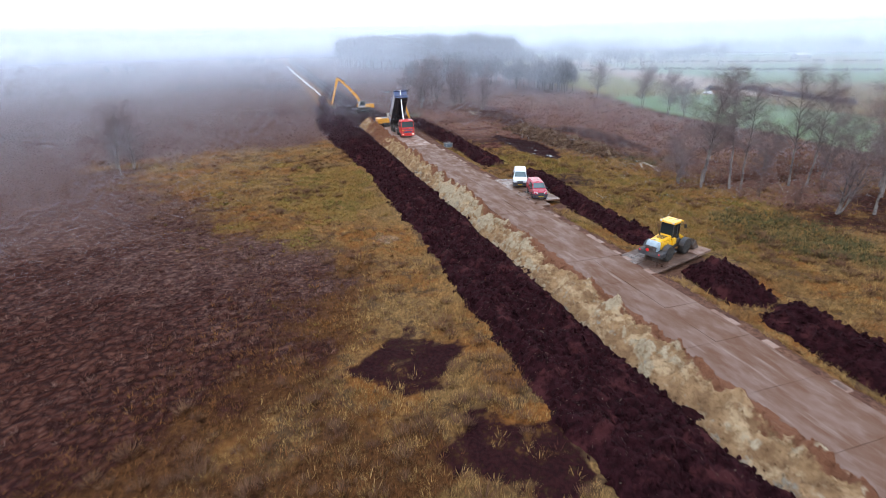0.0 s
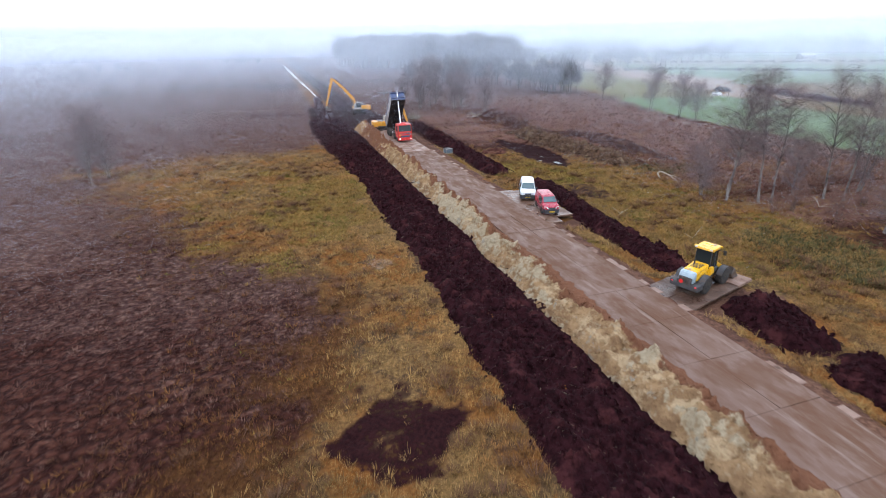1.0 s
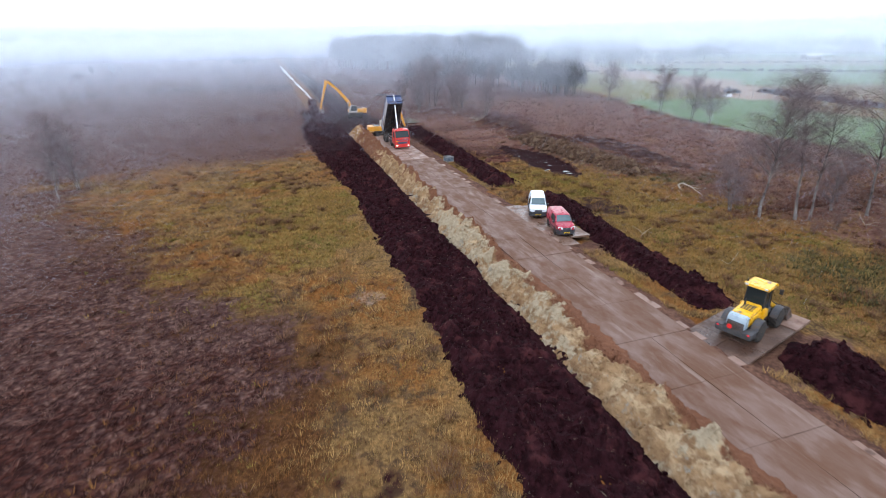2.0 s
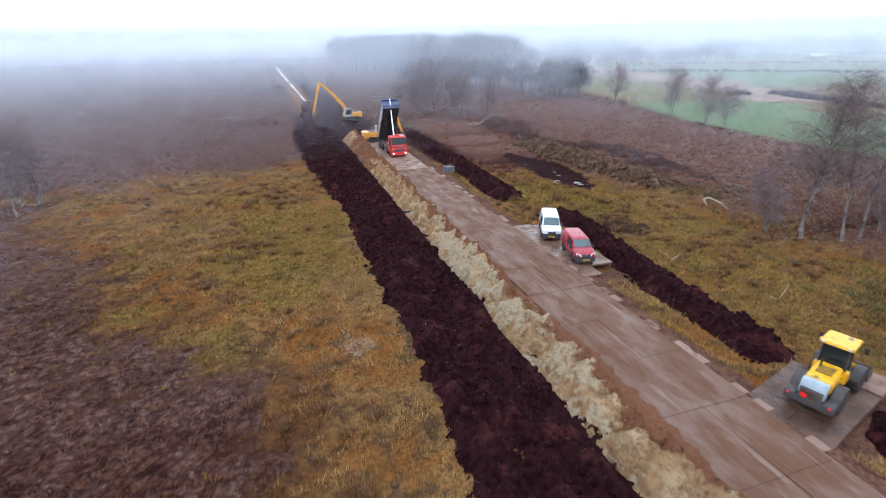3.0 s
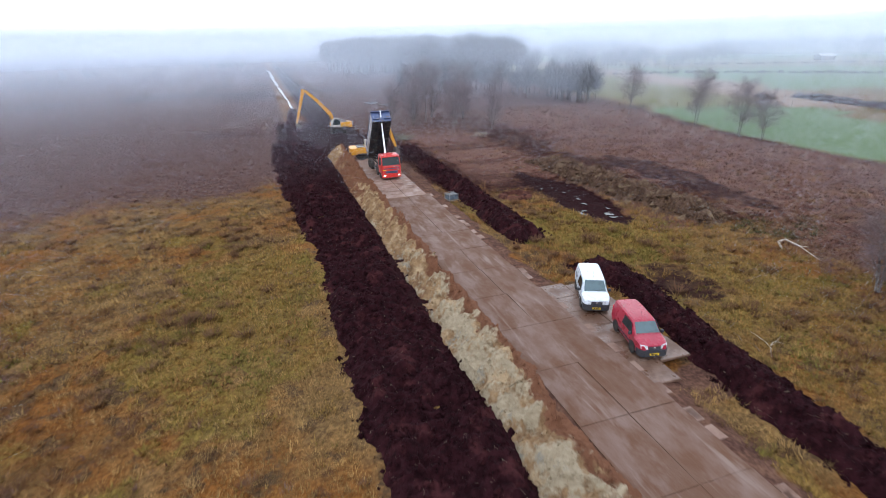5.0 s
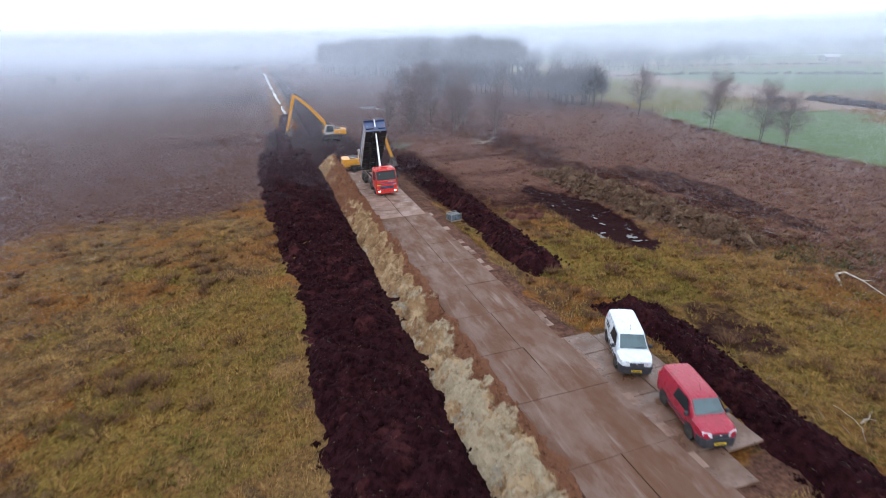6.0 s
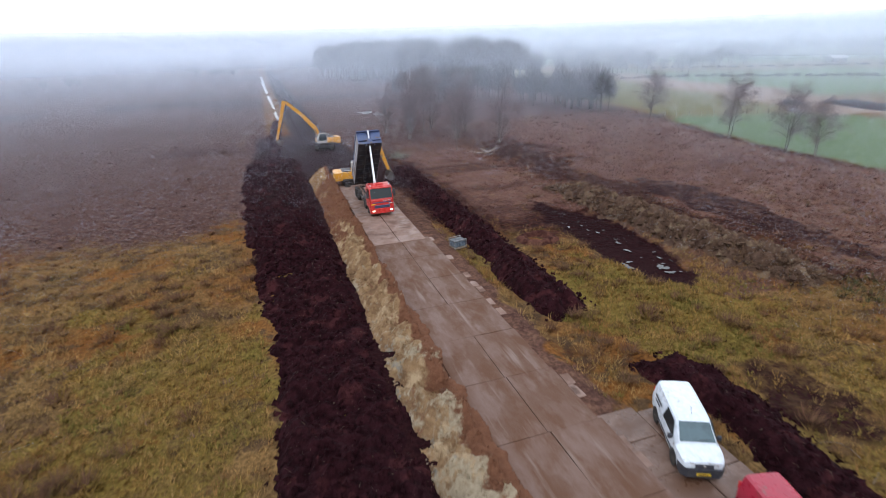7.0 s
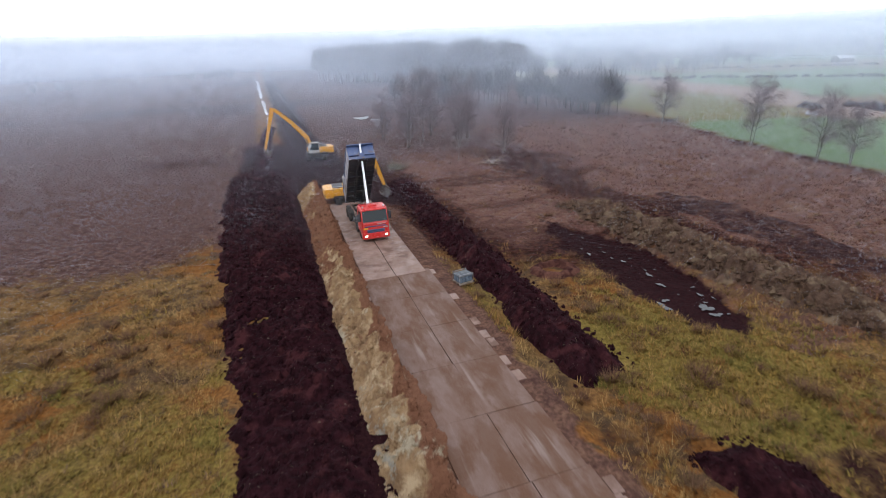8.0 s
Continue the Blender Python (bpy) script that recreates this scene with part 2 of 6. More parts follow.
# ---------------------------------------------------------------- plan
ROAD_L, ROAD_R = 20.3, 25.5
MOOR = -0.6
HEATH_Y = [-50, 10, 21, 26, 30, 36, 40, 45, 52, 59, 68, 72, 91, 100, 110]
HEATH_X = [-16, -14, -10, -6, -3, 0, 1.0, -1, -5.5, -10, -15, -17.5, -29, -14, -4]


FIELD_EDGE = ([-100, 20, 50, 72, 93, 102, 119, 134, 150, 400], [60, 80, 86, 88, 88, 88.6, 91.8, 96, 101, 130])
DITCH_LINE = ([84, 96, 103, 111.6, 127, 139, 160], [150, 144, 142, 138.5, 134.9, 125.4, 112])
TAN_STRIP = ([60, 112, 149, 174, 219, 260, 320, 420], [118, 128, 140, 149, 157, 168, 183, 205])


def zones(x, y):
    """What covers the ground at a place: masks of heath, green, field, tan, soil and bare peat."""
    n1, n2 = fbm(x / 9, y / 9, 3, 4), fbm(x / 2.2, y / 2.2, 5, 3)
    left = np.where(y < 100, step(-8, 6, np.interp(y, HEATH_Y, HEATH_X) - x + 6 * n1 + 5.0 * n2), 0)
    left = np.maximum(left, step(86, 106, y + 8 * n1 + 3.5 * n2) * (x < 12))
    strip = step(5.0, 1.0, np.abs(x - 9.0 + 0.01 * (y - 150)) + 1.5 * n1) * step(112, 125, y) * step(800, 300, y)
    left = left * (1 - 0.22 * strip)
    right = step(46, 56, x + 6 * n1 + 2 * n2 + 0.10 * np.clip(y - 60, 0, 40) * 2)
    right = right * (0.45 + 0.40 * step(-0.25, 0.25, fbm(x / 14, y / 5, 8, 4)))
    right = np.maximum(right, step(74, 92, y + 7 * n1 + 3 * n2 + 0.4 * (x - 36)) * (x > 12) * 0.8)
    heath = np.where(x < 18, left, right)
    green = blob(x, y, 37, 70, 7, 8, 11, 0.7) * 0.8
    green = np.maximum(green, 0.62 * step(0.05, 0.42, fbm(x / 4.5, y / 4.5, 21, 4)) * (1 - heath) * step(25, 45, y) * step(95, 80, y))
    green = np.maximum(green, blob(x, y, 5, 66, 5.0, 13, 31, 1.1) * 0.55)
    green = np.maximum(green, 0.40 * step(30, 34, x) * step(50, 43, x) * step(25, 35, y) * step(74, 64, y))
    edge = np.interp(y, *FIELD_EDGE)
    inside = step(0, 3, x - edge)
    strip_x = np.interp(y, *TAN_STRIP) + 2 * n1
    beyond = y > np.interp(x, *DITCH_LINE)
    tan = step(0, 3, x - strip_x) * step(28, 24, x - strip_x) * step(110, 125, y) * beyond
    tan = np.maximum(tan, 0.40 * blob(x, y, 8.2, 45.5, 1.5, 1.9, 97, 1.2))
    field = inside * (1 - tan) * np.where(beyond & (x < strip_x), 0.45, 1.0) * np.where(x > strip_x, step(0.35, 0.6, vnoise(x / 90, y / 60, 5)) * 0.6 + 0.4, 1.0)
    heath = heath * (1 - inside)
    green = np.maximum(green, inside * 0.9 * (beyond & (x < strip_x)))
    site = step(104, 108, y) * step(165, 150, y) * step(8.5, 11, x + n2) * step(32, 27, x + 2 * n2 + 0.12 * (y - 110))
    ditch = step(4.5, 2.5, np.abs(x - 20.5 + 0.004 * (y - 150)) + n2) * step(148, 152, y) * step(700, 500, y)
    bare = np.maximum(site, ditch)
    for cx, cy, rx, ry, s, v in ((41.2, 82, 3.2, 12.0, 45, 1), (101, 146, 9, 2.2, 44, 0.7),
                                (58, 84, 3.5, 16, 47, 0.6), (36.3, 58.0, 2.2, 3.6, 48, 0.60), (36, 93, 3, 6, 49, 0.35), (27.5, 67.5, 1.2, 4, 50, 0.42)):
        bare = np.maximum(bare, v * blob(x, y, cx, cy, rx, ry, s, 0.55))
    for cx, cy, rx, ry, s in ((5.6, 26, 3.0, 2.9, 41), (8.4, 16.4, 3.2, 2.9, 43)):
        bare = np.maximum(bare, (0.76 + 0.3 * fbm(x / 0.7, y / 0.7, s + 5, 3)) * blob(x, y, cx, cy, rx, ry, s, 1.3))
    # darkens the near left heath with the tone of the bare mask
    bare = np.maximum(bare, 0.45 * step(20, 6, np.hypot(x + 15, (y - 10) * 0.9) + 6 * n1))
    bare = np.maximum(bare, step(15.5, 16.2, x) * step(18.3, 17.8, x) * (y < 120))
    soil = step(18.5, 19.5, x) * step(27.8, 26.2, x + 1.6 * n2 + 0.6 * n1) * step(113, 108, y)
    soil = np.maximum(soil, 0.6 * blob(x, y, 44.2, 79, 2.0, 12, 51, 0.6))
    soil = np.maximum(soil, 0.9 * blob(x, y, 28.6, 31.0, 4.6, 3.2, 53, 0.8))
    soil = np.maximum(soil, 0.85 * blob(x, y, 29.0, 48.2, 2.2, 1.5, 54, 0.8))
    soil = np.maximum(soil, 0.85 * blob(x, y, 45.0, 69.4, 3.6, 2.0, 46, 0.7))
    return heath, green, field, tan, soil, bare


def russet_at(x, y):
    """Pale russet grass between the ridge and the fields, in streaks."""
    edge = np.interp(y, *FIELD_EDGE)
    on = step(-4, 4, x - np.interp(y, [36, 45, 60, 75], [47, 47, 50, 54]) + 5 * fbm(x / 5, y / 5, 86, 3) - 0.06 * np.clip(y - 80, 0, 60)) * step(34, 46, y + 5 * fbm(x / 8, y / 8, 87, 3)) * step(175, 140, y)
    on = np.maximum(on, step(31, 35, x + 2 * fbm(x / 3, y / 3, 89, 3)) * step(82, 95, y + 4 * fbm(x / 5, y / 5, 90, 3)) * step(150, 125, y) * step(50, 44, x) * 0.85)
    return on * (0.55 + 0.35 * step(-0.35, 0.25, fbm(x / 13, y / 3.5, 88, 4))) * step(1, -2, x - edge)


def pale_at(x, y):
    """Haze-like paling painted into the heather: far out on the moor, in long streaks."""
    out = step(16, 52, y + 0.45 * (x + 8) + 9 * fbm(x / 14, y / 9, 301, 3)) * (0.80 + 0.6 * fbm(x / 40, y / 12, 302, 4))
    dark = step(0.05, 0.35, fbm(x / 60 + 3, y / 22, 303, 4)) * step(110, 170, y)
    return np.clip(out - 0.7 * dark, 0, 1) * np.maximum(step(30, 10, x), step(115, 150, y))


def rust_at(x, y):
    """Rust-brown grass where the gold gives way to heather."""
    off = x - np.interp(y, HEATH_Y, HEATH_X)
    band = step(11, 2, off + 4 * fbm(x / 5, y / 5, 95, 3) + 2 * fbm(x / 1.5, y / 1.5, 96, 3)) * step(-9, -3, off)
    return np.clip(band * (0.45 + 0.5 * step(48, 26, y)) + 0.45 * step(26, 12, y) * step(11, 8, x) + 0.5 * blob(x, y, 0.5, 16.0, 4.5, 5.0, 98, 1.0), 0, 1) * step(100, 84, y) * (x < 12)


def ground_z(x, y):
    z = MOOR + 0.16 * fbm(x / 7, y / 7, 60, 4) + 0.10 * fbm(x / 1.6, y / 1.6, 61, 3)
    # cushions of heather on the open moor
    z = z + 0.17 * np.abs(fbm(x / 0.95, y / 0.75, 68, 2)) * step(14, 4, x) * step(150, 90, y)
    # road embankment, its ramp to the digging site
    bed = step(17.5, 20.0, x) * step(28.0, 26.0, x + 0.3 * fbm(x, y / 2, 63, 3)) * step(118, 104, y)
    z = z * (1 - bed) + (-0.06 + 0.02 * fbm(x * 2, y * 2, 64, 2)) * bed
    # sunken wet cutting, the spoil ridge beside it and a ditch going away
    wet = blob(x, y, 41.2, 82, 3.2, 12.0, 45, 0.35)
    z = z - 0.35 * wet
    ridge = step(2.6, 0.6, np.abs(x - 47.2 - 0.10 * (82 - y)) + 0.8 * fbm(x / 1.5, y / 1.5, 66, 3)) * step(66, 72, y) * step(100, 93, y)
    z = z + ridge * (1.15 + 0.7 * fbm(x * 0.9, y * 0.9, 67, 4))
    z = z - 0.4 * step(2.2, 1.2, np.abs(x - 20.5 + 0.004 * (y - 150))) * step(150, 154, y) * step(900, 700, y)
    return z


def spaced(a, b, fine, lo, hi, growth=1.16):
    """Coordinates: even between a and b, growing steps out to lo and hi."""
    mid = list(np.arange(a, b + 1e-6, fine))
    for end, sign in ((hi, 1), (lo, -1)):
        s, v = fine, mid[-1] if sign > 0 else mid[0]
        while sign * (end - v) > 0:
            s *= growth
            v += sign * s
            mid.insert(len(mid) if sign > 0 else 0, v)
    return np.array(mid)


GX, GY = np.meshgrid(spaced(-45, 75, 0.40, -4200, 4200), spaced(6, 130, 0.40, -1500, 4800))
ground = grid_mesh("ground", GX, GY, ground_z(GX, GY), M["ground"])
for layer, values in zip(("heath", "green", "field", "tan", "soil", "bare"), zones(GX, GY)):
    at = ground.data.attributes.new(layer, "FLOAT", "POINT")
    at.data.foreach_set("value", np.broadcast_to(values, GX.shape).astype(np.float32).ravel())
at = ground.data.attributes.new("rust", "FLOAT", "POINT")
at.data.foreach_set("value", rust_at(GX, GY).astype(np.float32).ravel())
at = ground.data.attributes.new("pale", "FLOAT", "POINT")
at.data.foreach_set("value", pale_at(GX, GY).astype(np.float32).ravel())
at = ground.data.attributes.new("russet", "FLOAT", "POINT")
at.data.foreach_set("value", russet_at(GX, GY).astype(np.float32).ravel())
tagged(ground, "open moorland ground of dry grass, heather and bare peat", "ground", kind="structure")


# ---------------------------------------------------------------- building parts
def part(name, bm, mat, parent, label="", smooth=35):
    """Links a bmesh as one mesh object under a thing or a part."""
    bmesh.ops.recalc_face_normals(bm, faces=bm.faces)
    me = bpy.data.meshes.new(name)
    bm.to_mesh(me)
    bm.free()
    if smooth:
        me.polygons.foreach_set("use_smooth", [True] * len(me.polygons))
        me.set_sharp_from_angle(angle=radians(smooth))
    me.materials.append(mat)
    ob = new(name, me)
    ob.parent = parent
    if label:
        tagged(ob, label)
    return ob


def thing(name, label, category, m, group=""):
    root = tagged(new(name), label, category, group)
    root.matrix_basis = m
    return root


def box(x0, x1, y0, y1, z0, z1, bevel=0.02, bm=None, turn=None):
    bm = bm or bmesh.new()
    mid = Vector(((x0 + x1) / 2, (y0 + y1) / 2, (z0 + z1) / 2))
    m = Matrix.Translation(mid) @ (turn or Matrix()) @ Matrix.Diagonal((abs(x1 - x0), abs(y1 - y0), abs(z1 - z0), 1))
    geo = bmesh.ops.create_cube(bm, size=1, matrix=m)
    if bevel:
        edges = list({e for v in geo["verts"] for e in v.link_edges})
        bmesh.ops.bevel(bm, geom=edges, offset=bevel, segments=2, affect="EDGES", profile=0.5)
    return bm


def rod(p, q, r0, r1=None, n=12, bm=None):
    bm = bm or bmesh.new()
    p, q = Vector(p), Vector(q)
    d = q - p
    m = Matrix.Translation((p + q) / 2) @ d.to_track_quat("Z", "Y").to_matrix().to_4x4()
    bmesh.ops.create_cone(bm, cap_ends=True, segments=n, radius1=r0, radius2=r0 if r1 is None else r1, depth=d.length, matrix=m)
    return bm


def beam(p, q, w, h0, h1, bevel=0.03, bm=None):
    """A box girder from p to q in the x-z plane, w wide in y, h0 deep at p and h1 at q."""
    bm = bm or bmesh.new()
    p, q = Vector(p), Vector(q)
    d = (q - p).normalized()
    s = Vector((0, 1, 0)) if abs(d.y) < 0.9 else Vector((1, 0, 0))
    s = (s - d * s.dot(d)).normalized()
    u = d.cross(s)
    vs = [bm.verts.new(c + s * (a * w / 2) + u * (b * h / 2)) for c, h in ((p, h0), (q, h1)) for a, b in ((-1, -1), (1, -1), (1, 1), (-1, 1))]
    fs = [(0, 1, 2, 3), (7, 6, 5, 4), (0, 4, 5, 1), (1, 5, 6, 2), (2, 6, 7, 3), (3, 7, 4, 0)]
    faces = [bm.faces.new([vs[i] for i in f]) for f in fs]
    if bevel:
        bmesh.ops.bevel(bm, geom=list({e for f in faces for e in f.edges}), offset=bevel, segments=2, affect="EDGES")
    return bm


def profile(points, y0, y1, bevel=0.03, bm=None, inset=0.0):
    """A side outline in x and z, drawn across from y0 to y1."""
    bm = bm or bmesh.new()
    a = [bm.verts.new((x, y0, z)) for x, z in points]
    b = [bm.verts.new((x, y1, z)) for x, z in points]
    n = len(points)
    faces = [bm.faces.new(a), bm.faces.new(b[::-1])]
    faces += [bm.faces.new((a[i], b[i], b[(i + 1) % n], a[(i + 1) % n])) for i in range(n)]
    if bevel:
        bmesh.ops.bevel(bm, geom=list({e for f in faces for e in f.edges}), offset=bevel, segments=2, affect="EDGES")
    return bm


def plate(corners, thick=0.012, bm=None):
    """A thin solid plate on four corners, raised along its normal."""
    bm = bm or bmesh.new()
    c = [Vector(v) for v in corners]
    n = (c[1] - c[0]).cross(c[3] - c[0]).normalized()
    lo = [bm.verts.new(v - n * 0.004) for v in c]
    hi = [bm.verts.new(v + n * thick) for v in c]
    bm.faces.new(lo[::-1])
    bm.faces.new(hi)
    for i in range(4):
        bm.faces.new((lo[i], lo[(i + 1) % 4], hi[(i + 1) % 4], hi[i]))
    return bm


def lathe(outline, n=24, axis_y=0.0, bm=None):
    """A body turned about the y axis from (radius, y) points."""
    bm = bm or bmesh.new()
    rings = []
    for r, y in outline:
        rings.append([bm.verts.new((r * math.cos(2 * math.pi * i / n), axis_y + y, r * math.sin(2 * math.pi * i / n))) for i in range(n)])
    for a, b in zip(rings[:-1], rings[1:]):
        for i in range(n):
            bm.faces.new((a[i], a[(i + 1) % n], b[(i + 1) % n], b[i]))
    bm.faces.new(rings[0][::-1])
    bm.faces.new(rings[-1])
    return bm


def wheel(parent, x, y, r, w, rim_mat, side, lugs=0, name="wheel"):
    """side: +1 when the outer face looks to +y."""
    w_ob = new(name)
    w_ob.parent = parent
    w_ob.matrix_basis = pose(x, y, r)
    bm = lathe([(r * 0.58, -w / 2), (r * 0.9, -w / 2), (r * 0.985, -w * 0.36), (r, -w * 0.15), (r, w * 0.15), (r * 0.985, w * 0.36), (r * 0.9, w / 2), (r * 0.58, w / 2)], 28)
    if lugs:
        for k in range(lugs):
            a = 2 * math.pi * k / lugs
            for sgn in (-1, 1):
                box(-0.05, 0.05, -w * 0.24, w * 0.24, -0.035, 0.035, 0, bm,
                    turn=pose(0, 0, 0, 0, math.degrees(-a) + 90, 0) @ pose(0, sgn * w * 0.24, r + 0.005, 0, 0, sgn * 28))
    part("tyre", bm, M["rubber"], w_ob)
    o = side * w / 2
    part("rim", lathe([(r * 0.60, o * 0.55), (r * 0.60, o * 0.95), (r * 0.52, o * 0.98), (r * 0.44, o * 0.72), (r * 0.22, o * 0.72), (r * 0.18, o * 0.98), (0.02, o * 1.0)], 24), rim_mat, w_ob)
    return w_ob


def loft(stations, bm=None):
    """A closed body through cross-sections: rows of (x, [(y, z), ...]) for one side, mirrored."""
    bm = bm or bmesh.new()
    rings = []
    for x, half in stations:
        ring = [bm.verts.new((x, y, z)) for y, z in half] + [bm.verts.new((x, -y, z)) for y, z in half[::-1] if abs(y) > 1e-6]
        rings.append(ring)
    for a, b in zip(rings[:-1], rings[1:]):
        n = len(a)
        for i in range(n):
            bm.faces.new((a[i], a[(i + 1) % n], b[(i + 1) % n], b[i]))
    bm.faces.new(rings[0])
    bm.faces.new(rings[-1][::-1])
    return bm


def paint(name, c, dirt=(0.10, 0.07, 0.05), rough=0.32, amount=0.25):
    return material(name, c, tuple(v * 0.86 for v in c), 3.0, dirt, 1.6, amount, rough=rough, rough_var=0.1, spec=0.5, coat=0.3)


M["rubber"] = material("tyre_rubber", (0.018, 0.018, 0.019), (0.05, 0.042, 0.036), 5.0, rough=0.85)
M["glass"] = material("dark_glass", (0.012, 0.018, 0.021), rough=0.1, spec=0.35)
M["windscreen"] = material("windscreen", (0.055, 0.095, 0.105), (0.035, 0.06, 0.068), 1.2, rough=0.08, spec=0.8)
M["plastic"] = material("grey_bumper_plastic", (0.028, 0.030, 0.040), (0.045, 0.045, 0.05), 6, rough=0.6)
M["chrome"] = material("bright_metal", (0.7, 0.7, 0.7), (0.55, 0.55, 0.55), 8, rough=0.25, metal=0.8)
M["rim"] = material("steel_rim", (0.35, 0.35, 0.36), (0.2, 0.19, 0.18), 6, rough=0.45, metal=0.5)
M["lamp_glass"] = material("lamp_glass", (0.6, 0.64, 0.68), (0.4, 0.42, 0.45), 12, rough=0.15, spec=0.7)
M["tail"] = material("red_lamp", (0.45, 0.01, 0.015), rough=0.2, spec=0.6)
M["plate_yellow"] = material("yellow_plate", (0.62, 0.42, 0.02), rough=0.5)
M["ink"] = material("dark_print", (0.02, 0.02, 0.02), rough=0.6)
M["white_paint"] = paint("white_van_paint", (0.60, 0.66, 0.72), amount=0.05)
M["red_paint"] = paint("red_van_paint", (0.30, 0.010, 0.032), amount=0.08)
M["truck_red"] = paint("truck_red_paint", (0.52, 0.028, 0.024), amount=0.12)
M["truck_blue"] = paint("dark_blue_paint", (0.045, 0.07, 0.16), amount=0.3, rough=0.5)
M["tipper"] = material("tipper_underside", (0.012, 0.012, 0.018), (0.03, 0.025, 0.028), 2.0, (0.045, 0.032, 0.028), 0.8, 0.5, rough=0.8)
M["yellow"] = paint("machine_yellow_paint", (0.72, 0.40, 0.012), amount=0.2)
M["orange_yellow"] = paint("worn_orange_yellow_paint", (0.62, 0.29, 0.02), amount=0.25, rough=0.45)
M["machine_grey"] = material("machine_grey", (0.040, 0.042, 0.050), (0.066, 0.062, 0.062), 4, (0.07, 0.052, 0.042), 1.0, 0.5, rough=0.6)
M["hood_blue"] = paint("blue_grey_paint", (0.30, 0.38, 0.44), amount=0.15)
M["steel"] = material("worn_steel", (0.16, 0.15, 0.15), (0.09, 0.07, 0.06), 3, (0.10, 0.06, 0.04), 0.9, 0.5, rough=0.55, metal=0.4)
M["chassis"] = material("chassis_black", (0.016, 0.016, 0.018), (0.05, 0.04, 0.033), 3, rough=0.7)
M["glow"] = bpy.data.materials.new("lit_headlamp")
M["glow"].use_nodes = True
M["glow"].node_tree.nodes["Principled BSDF"].inputs["Emission Color"].default_value = (1.0, 0.85, 0.6, 1)
M["glow"].node_tree.nodes["Principled BSDF"].inputs["Emission Strength"].default_value = 4.0

# ---------------------------------------------------------------- peat banks
def peat_height(x, y, centre, half, top, seed, y0, y1, flat=0.55):
    edge = half + 0.95 * fbm(x / 3.0 + 9, y / 3.0, seed, 4) + 0.25 * fbm(x / 0.9, y / 0.9, seed + 3, 3)
    d = np.abs(x - centre) / edge
    ends = step(y0 - 1.2, y0 + 1.5, y + 0.8 * fbm(x, y / 2, seed + 5, 2)) * step(y1 + 1.2, y1 - 1.5, y + 0.8 * fbm(x, y / 2, seed + 6, 2))
    body = step(1.05, flat, d) * ends
    lumps = 0.62 * fbm(x / 1.5, y / 1.7, seed + 7, 4) + 0.40 * np.abs(fbm(x / 0.6, y / 0.6, seed + 8, 3)) + 0.13 * fbm(x / 0.2, y / 0.2, seed + 9, 2)
    return MOOR - 0.25 + body * (0.25 + top * (0.8 + 0.5 * fbm(x / 4, y / 4, seed + 1, 3)) + lumps)


def peat_bank(name, label, centre, half, top, seed, y0, y1, fine, reach=1.6, flat=0.55):
    half_most = max(half[1]) if isinstance(half, tuple) else half
    xs = np.arange(-half_most - reach, half_most + reach + 1e-6, fine)
    ys = np.arange(y0 - 2, y1 + 2, fine)
    DX, Y = np.meshgrid(xs, ys)
    c = np.interp(Y, *centre) if isinstance(centre, tuple) else np.full_like(Y, centre)
    hw = np.interp(Y, *half) if isinstance(half, tuple) else half
    X = c + DX
    Z = peat_height(X, Y, c, hw, top, seed, y0, y1, flat)
    return tagged(grid_mesh(name, X, Y, Z, M["peat"]), label, "peat bank")


BANK_MID = ([-10, 40, 70, 85, 98, 112, 131], [14.1, 14.15, 13.95, 13.4, 12.75, 12.4, 12.4])
BANK_HALF = ([-10, 14, 24, 70, 85, 98, 112, 131], [3.9, 3.8, 3.45, 3.45, 3.95, 4.6, 4.9, 4.6])
main_bank = peat_bank("peat_bank", "long broad bank of dark wet peat dug out beside the road", BANK_MID, BANK_HALF, 0.45, 100, -4, 131, 0.13)
peat_bank("peat_bank", "narrow tail of dark peat running on past the excavator", ([126, 150, 184], [12.4, 13.2, 15.2]), 1.5, 0.5, 110, 128, 182, 0.3)
HEAP_A = ([-6, 12, 22], [30.0, 30.0, 30.6])
HEAP_D = ([22, 31], [29.8, 31.2])
mound_a = peat_bank("peat_mound", "long heap of dark peat tipped along the verge", HEAP_A, 2.75, 1.25, 120, -6, 22.3, 0.14, flat=0.25)
mound_d = peat_bank("peat_mound", "short heap of dark peat on the verge beside the loader pad", HEAP_D, 2.5, 1.1, 130, 23.8, 30.4, 0.14, flat=0.25)
mound_b = peat_bank("peat_mound", "long narrow heap of dark peat beside the parked vans", ([30, 50, 58, 64], [30.2, 31.0, 32.6, 31.4]), 1.9, 0.9, 140, 36, 63.5, 0.14, flat=0.25)
peat_bank("peat_mound", "dark peat heap tipped on the bare field", ([100, 130, 146], [146, 151, 154.5]), 2.6, 1.2, 180, 100, 145, 0.4, flat=0.25)
peat_bank("peat_mound", "short dark peat heap beside the green field", 144.0, 2.2, 1.3, 185, 143.5, 149, 0.4, flat=0.25)
mound_c = peat_bank("peat_mound", "long heap of dark peat with a blunt rounded end", ([68, 80, 118], [30.0, 30.0, 30.4]), 2.3, 0.85, 160, 70, 116, 0.14, flat=0.25)

